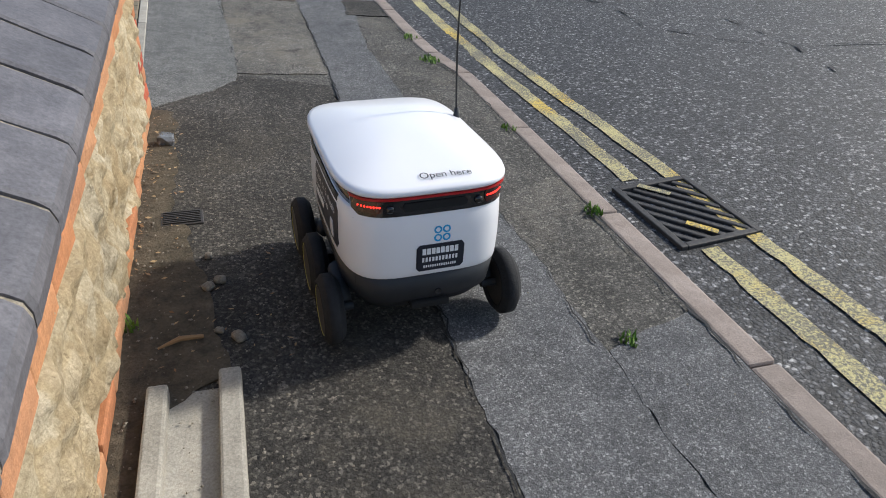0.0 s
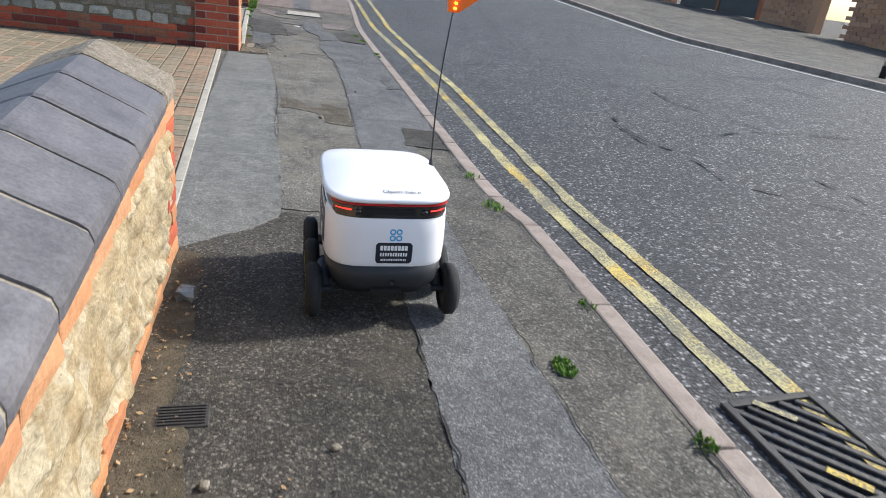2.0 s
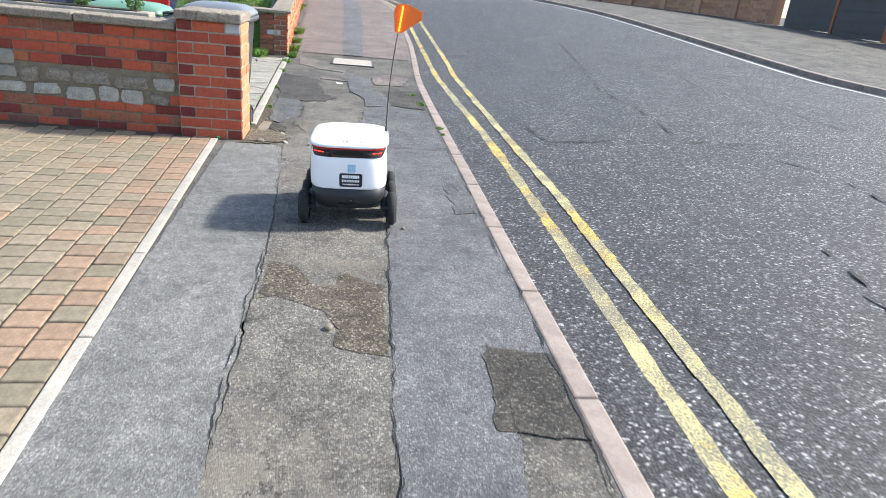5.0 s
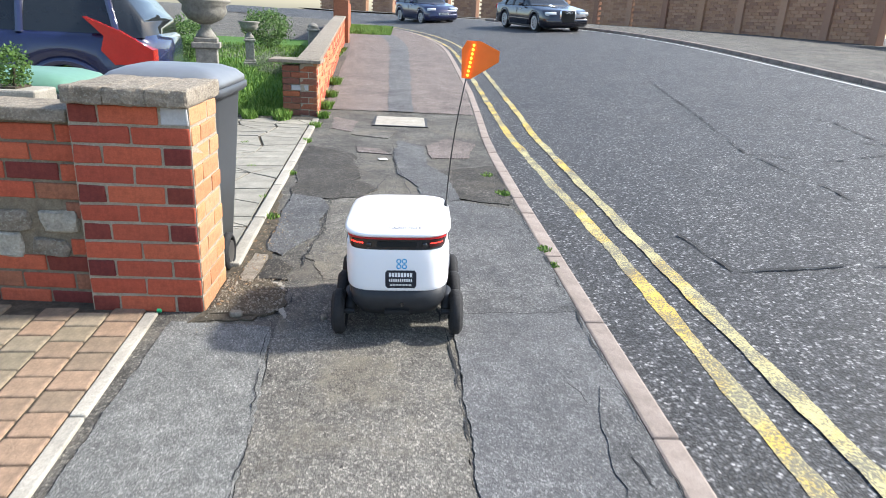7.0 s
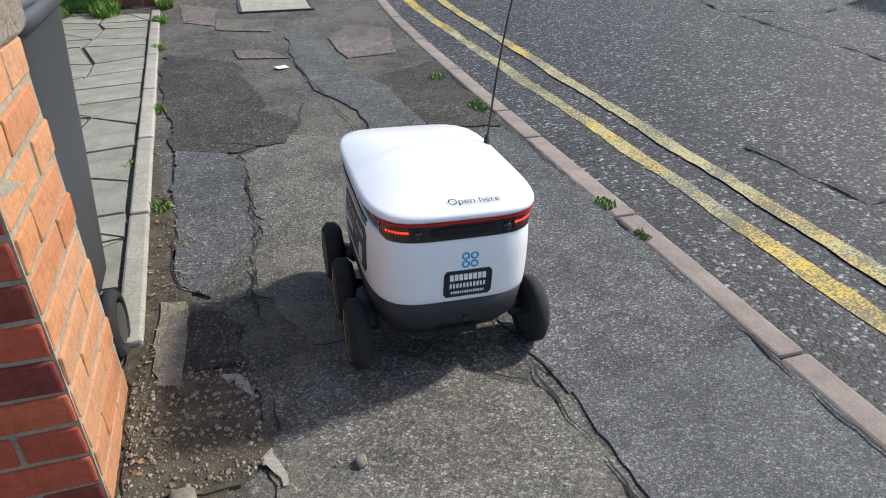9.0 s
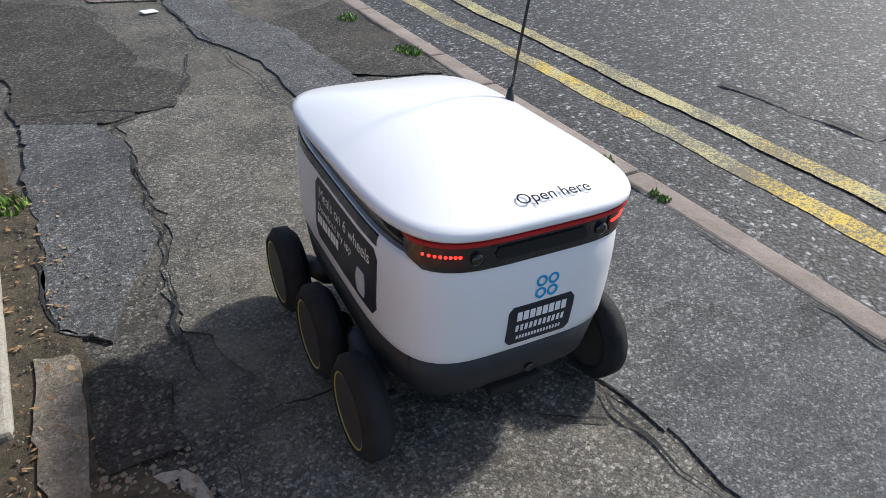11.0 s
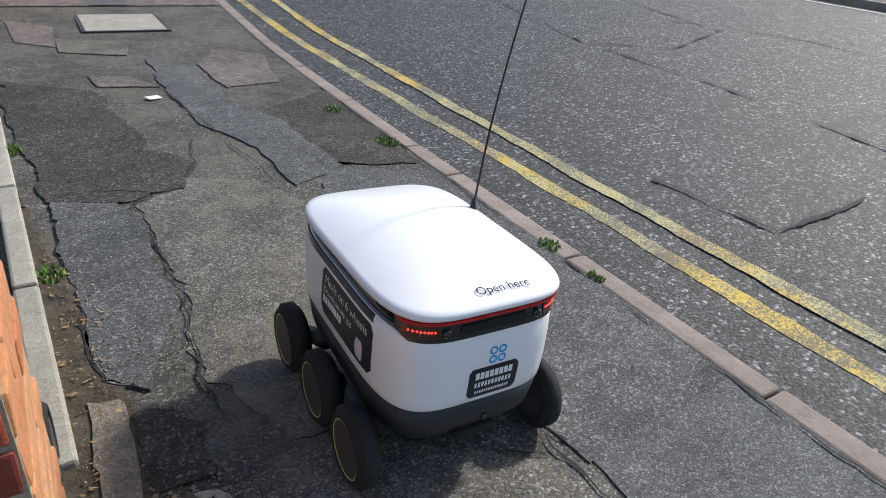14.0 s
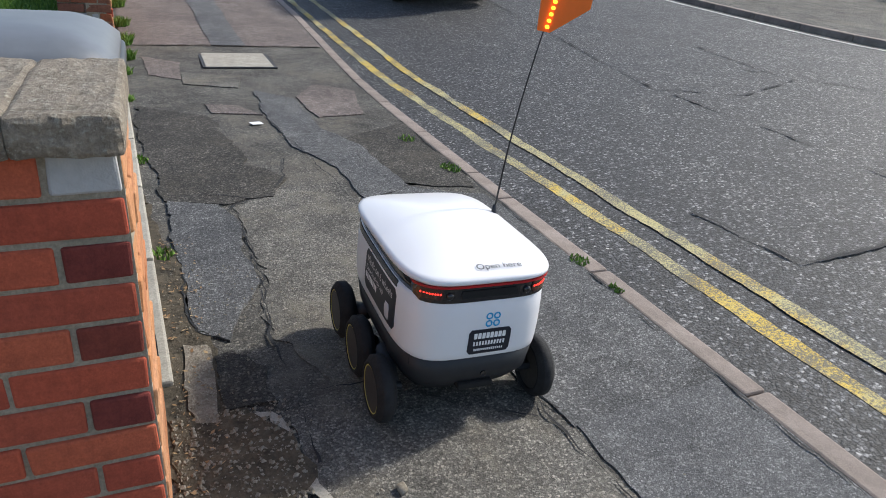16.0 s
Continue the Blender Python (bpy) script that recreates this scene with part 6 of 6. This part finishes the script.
pebbles(900, lambda r: (-1.68 + 0.6 * r.random() ** 1.6, -1.9 + 2.9 * r.random()), 0.002, 0.007, 2, "loose grit and small stones by the wall")
pebbles(700, lambda r: (-1.84 + 0.5 * r.random() ** 1.4, 6.65 + 1.6 * r.random()), 0.002, 0.007, 3, "loose grit beside the pillar")
pebbles(350, lambda r: (-0.05 - 0.3 * r.random() ** 2, -1.5 + 4.5 * r.random()), 0.0015, 0.004, 4, "fine grit along the kerb")
pebbles(300, lambda r: (0.13 + 0.25 * r.random() ** 2, -2 + 12 * r.random()), 0.0015, 0.004, 5, "fine grit in the gutter")
pebbles(260, lambda r: (-1.6 + 1.5 * r.random(), -1.8 + 11 * r.random()), 0.0015, 0.005, 8, "scattered small stones")
for i, (x, y, s) in enumerate(((-1.394, -0.57, 0.02), (-1.43, -0.6, 0.02), (-1.43, -0.42, 0.016), (-1.35, -0.86, 0.022), (-1.4, -0.82, 0.014), (-1.1, -0.3, 0.014), (-0.99, 3.66, 0.022), (-1.3, 6.84, 0.018), (-0.95, -0.75, 0.014), (-1.7, 6.85, 0.03), (-0.6, 4.9, 0.012))):
    p = thing("stone", "small pale loose stone on the path", "stone", pose(x, y, 0.008 + s * 0.3, 0, 0, i * 40), group="loose stones")
    part("pebble", rock(s * 2, s * 1.1, s * 1.5, i * 3), PEBBLE, p, "", True)


def flat_bits(n, area, seed, size, mat, label, name):
    rnd = random.Random(seed)
    bm = bmesh.new()
    for _ in range(n):
        x, y = area(rnd)
        a, s, t = rnd.uniform(0, 6.28), size * rnd.uniform(0.5, 1.4), rnd.uniform(0.2, 0.6)
        d, e = Vector((math.cos(a), math.sin(a), rnd.uniform(-0.2, 0.3))), Vector((-math.sin(a), math.cos(a), rnd.uniform(-0.3, 0.3)))
        c = Vector((x, y, rise(y) + 0.012 + s * 0.3))
        bm.faces.new([bm.verts.new(c + d * s), bm.verts.new(c + e * s * t), bm.verts.new(c - d * s), bm.verts.new(c - e * s * t)])
    return tagged(part(name, bm, mat), label, "leaves", kind="stuff")


flat_bits(110, lambda r: (-1.68 + 0.16 * r.random() ** 1.5, -0.5 + 1.4 * r.random()), 7, 0.009, DRY, "dry leaves and straw at the wall's foot", "dry_leaves")
pebbles(650, lambda r: (-1.84 + 0.32 * r.random(), 6.87 + 0.42 * r.random()), 0.003, 0.011, 11, "tan gravel where the asphalt has gone")
flat_bits(170, lambda r: (-1.84 + 0.14 * r.random() ** 1.4, 6.95 + 1.6 * r.random()), 8, 0.0085, DRY, "dry leaves beside the pillar", "dry_leaves")
flat_bits(40, lambda r: (-1.6 + 0.4 * r.random(), -1.0 + 0.6 * r.random()), 9, 0.008, DRY, "dry leaves by the drain channel", "dry_leaves")
wr = thing("crumpled_wrapper", "crumpled clear plastic wrapper by the wall", "litter", pose(-1.6, 0.55, 0.03))
b2 = rock(0.07, 0.05, 0.06, 5)
for v in b2.verts:
    v.co *= 1 + 0.5 * noise.noise(v.co * 40)
part("wrap", b2, FOIL, wr)
pp = thing("paper_scrap", "scrap of white paper on the footpath", "litter", pose(-1.14, 10.42, 0.012, 3, 2, 20))
part("sheet", box((0, 0, 0), (0.085, 0.06, 0.004), 0.001), PAPER, pp)
st = thing("stick", "short brown stick lying in the dirt", "stick", pose(-1.5, -0.86, 0.018, 0, 0, 15))
part("twig", tube([(-0.06, 0, 0), (0, 0.01, 0.006), (0.06, 0, 0)], [0.003, 0.008, 0.006], 6), DRY, st)
gb = thing("plastic_scrap", "tiny bright green plastic scrap by the pillar", "litter", pose(-2.05, 6.86, 0.02))
part("scrap", box((0, 0, 0), (0.02, 0.012, 0.02), 0.003, Matrix.Rotation(0.6, 4, "X")), TREAD, gb)


# ---- what moves ----
RPATH = [(0, -0.85, -0.665, 2.5), (0.5, -0.836, -0.658, 1), (1, -0.836, -0.355, 0), (1.5, -0.851, 0.195, -0.5), (2, -0.886, 0.69, -0.3), (2.5, -0.874, 1.255, -0.9), (3, -0.903, 2.03, -1), (3.2, -0.922, 2.33, -0.8),
         (4.2, -0.925, 3.92, -1), (5.3, -0.926, 5.59, -1.5), (5.5, -0.93, 5.835, -1.5), (6, -0.925, 6.405, -1.8), (6.5, -0.93, 6.75, -2), (7, -0.949, 6.945, -1.4), (7.5, -0.95, 7.02, -1.2), (8, -0.94, 7.075, -1.2), (8.5, -0.95, 7.1, -1.2),
         (9, -0.975, 7.415, -1.2), (9.5, -0.973, 7.705, -1.4), (10, -0.971, 7.437, -1.3), (10.8, -0.99, 7.37, -1.5), (12.3, -1.01, 7.352, -1.7), (16, -1.01, 7.352, -1.7)]
# lean of the whip mast, in degrees
LEAN = [(0, -7), (0.5, -5), (1, -5), (1.5, -4.7), (2.5, -4.8), (3, -4), (4.2, -3), (5.5, -2), (6.5, -1), (7, 0), (7.5, 1), (8.5, 0), (9, 0), (9.5, -4), (10, 2.5), (10.6, -1), (11.2, 0.5), (12.3, 0), (16, 0)]


def spin_rows(x, y, r, dist, end=16.0, step=0.05):
    """Rows for a wheel that rolls along as its thing goes on."""
    n = round(end / step)
    return [(i * step, pose(x, y, r, -math.degrees(dist(i * step) / r), 0, 0)) for i in range(n + 1)]


def saloon_y(t):
    return 33.5 - 12.0 * (t - 7.0)


def hatch_y(t):
    return 42.0 - 9.0 * (t - 6.9)


def suv_y(t):
    return 9.55 + 8.9 * (t - 15.2)


def heading(y):
    return math.degrees(math.atan2(bend(y - 1.3) - bend(y + 1.3), 2.6))


def lane_rows(fy, lane, step, forward, lift=0.0):
    rows = []
    n = round(16.0 / step)
    for i in range(n + 1):
        t = i * step
        y = min(fy(t), 56.0)
        x = lane + bend(y)
        up = math.degrees(math.atan2(road_z(x, y + 1.5) - road_z(x, y - 1.5), 3.0))
        cross = math.degrees(math.atan2(road_z(lane + 1, 0) - road_z(lane - 1, 0), 2.0))
        rows.append((t, pose(x, y, road_z(x, y) + lift, up if forward else -up, -cross if forward else cross, heading(y) + (0 if forward else 180))))
    return rows


def motions():
    walk(ROBOT, [(t, pose(x, y, 0.01, 0, lerp([(7, -1.5), (9, 1.4)], t), a)) for t, x, y, a in RPATH])
    for ob in SWAY:
        walk(ob, [(t, pose(0.215, 0.11, 0.493, 0, a, 0)) for t, a in LEAN])
    for wh, x, y in WHEELS:
        walk(wh, spin_rows(x, y, 0.1, lambda t: lerp([(p[0], p[2]) for p in RPATH], t)))
    walk(SUV, lane_rows(suv_y, 2.85, 0.5, True))
    walk(SALOON, lane_rows(saloon_y, 5.7, 0.25, False))
    walk(HATCH, lane_rows(hatch_y, 3.9, 0.25, False))
    for c, wh, x, y, r, travel in CAR_WHEELS:
        if travel and c is SUV:
            walk(wh, spin_rows(x, y, r, lambda t: 8.9 * t, step=0.05))
        elif travel and c is SALOON:
            walk(wh, spin_rows(x, y, r, lambda t: 12.0 * t, step=1 / 30))


motions()
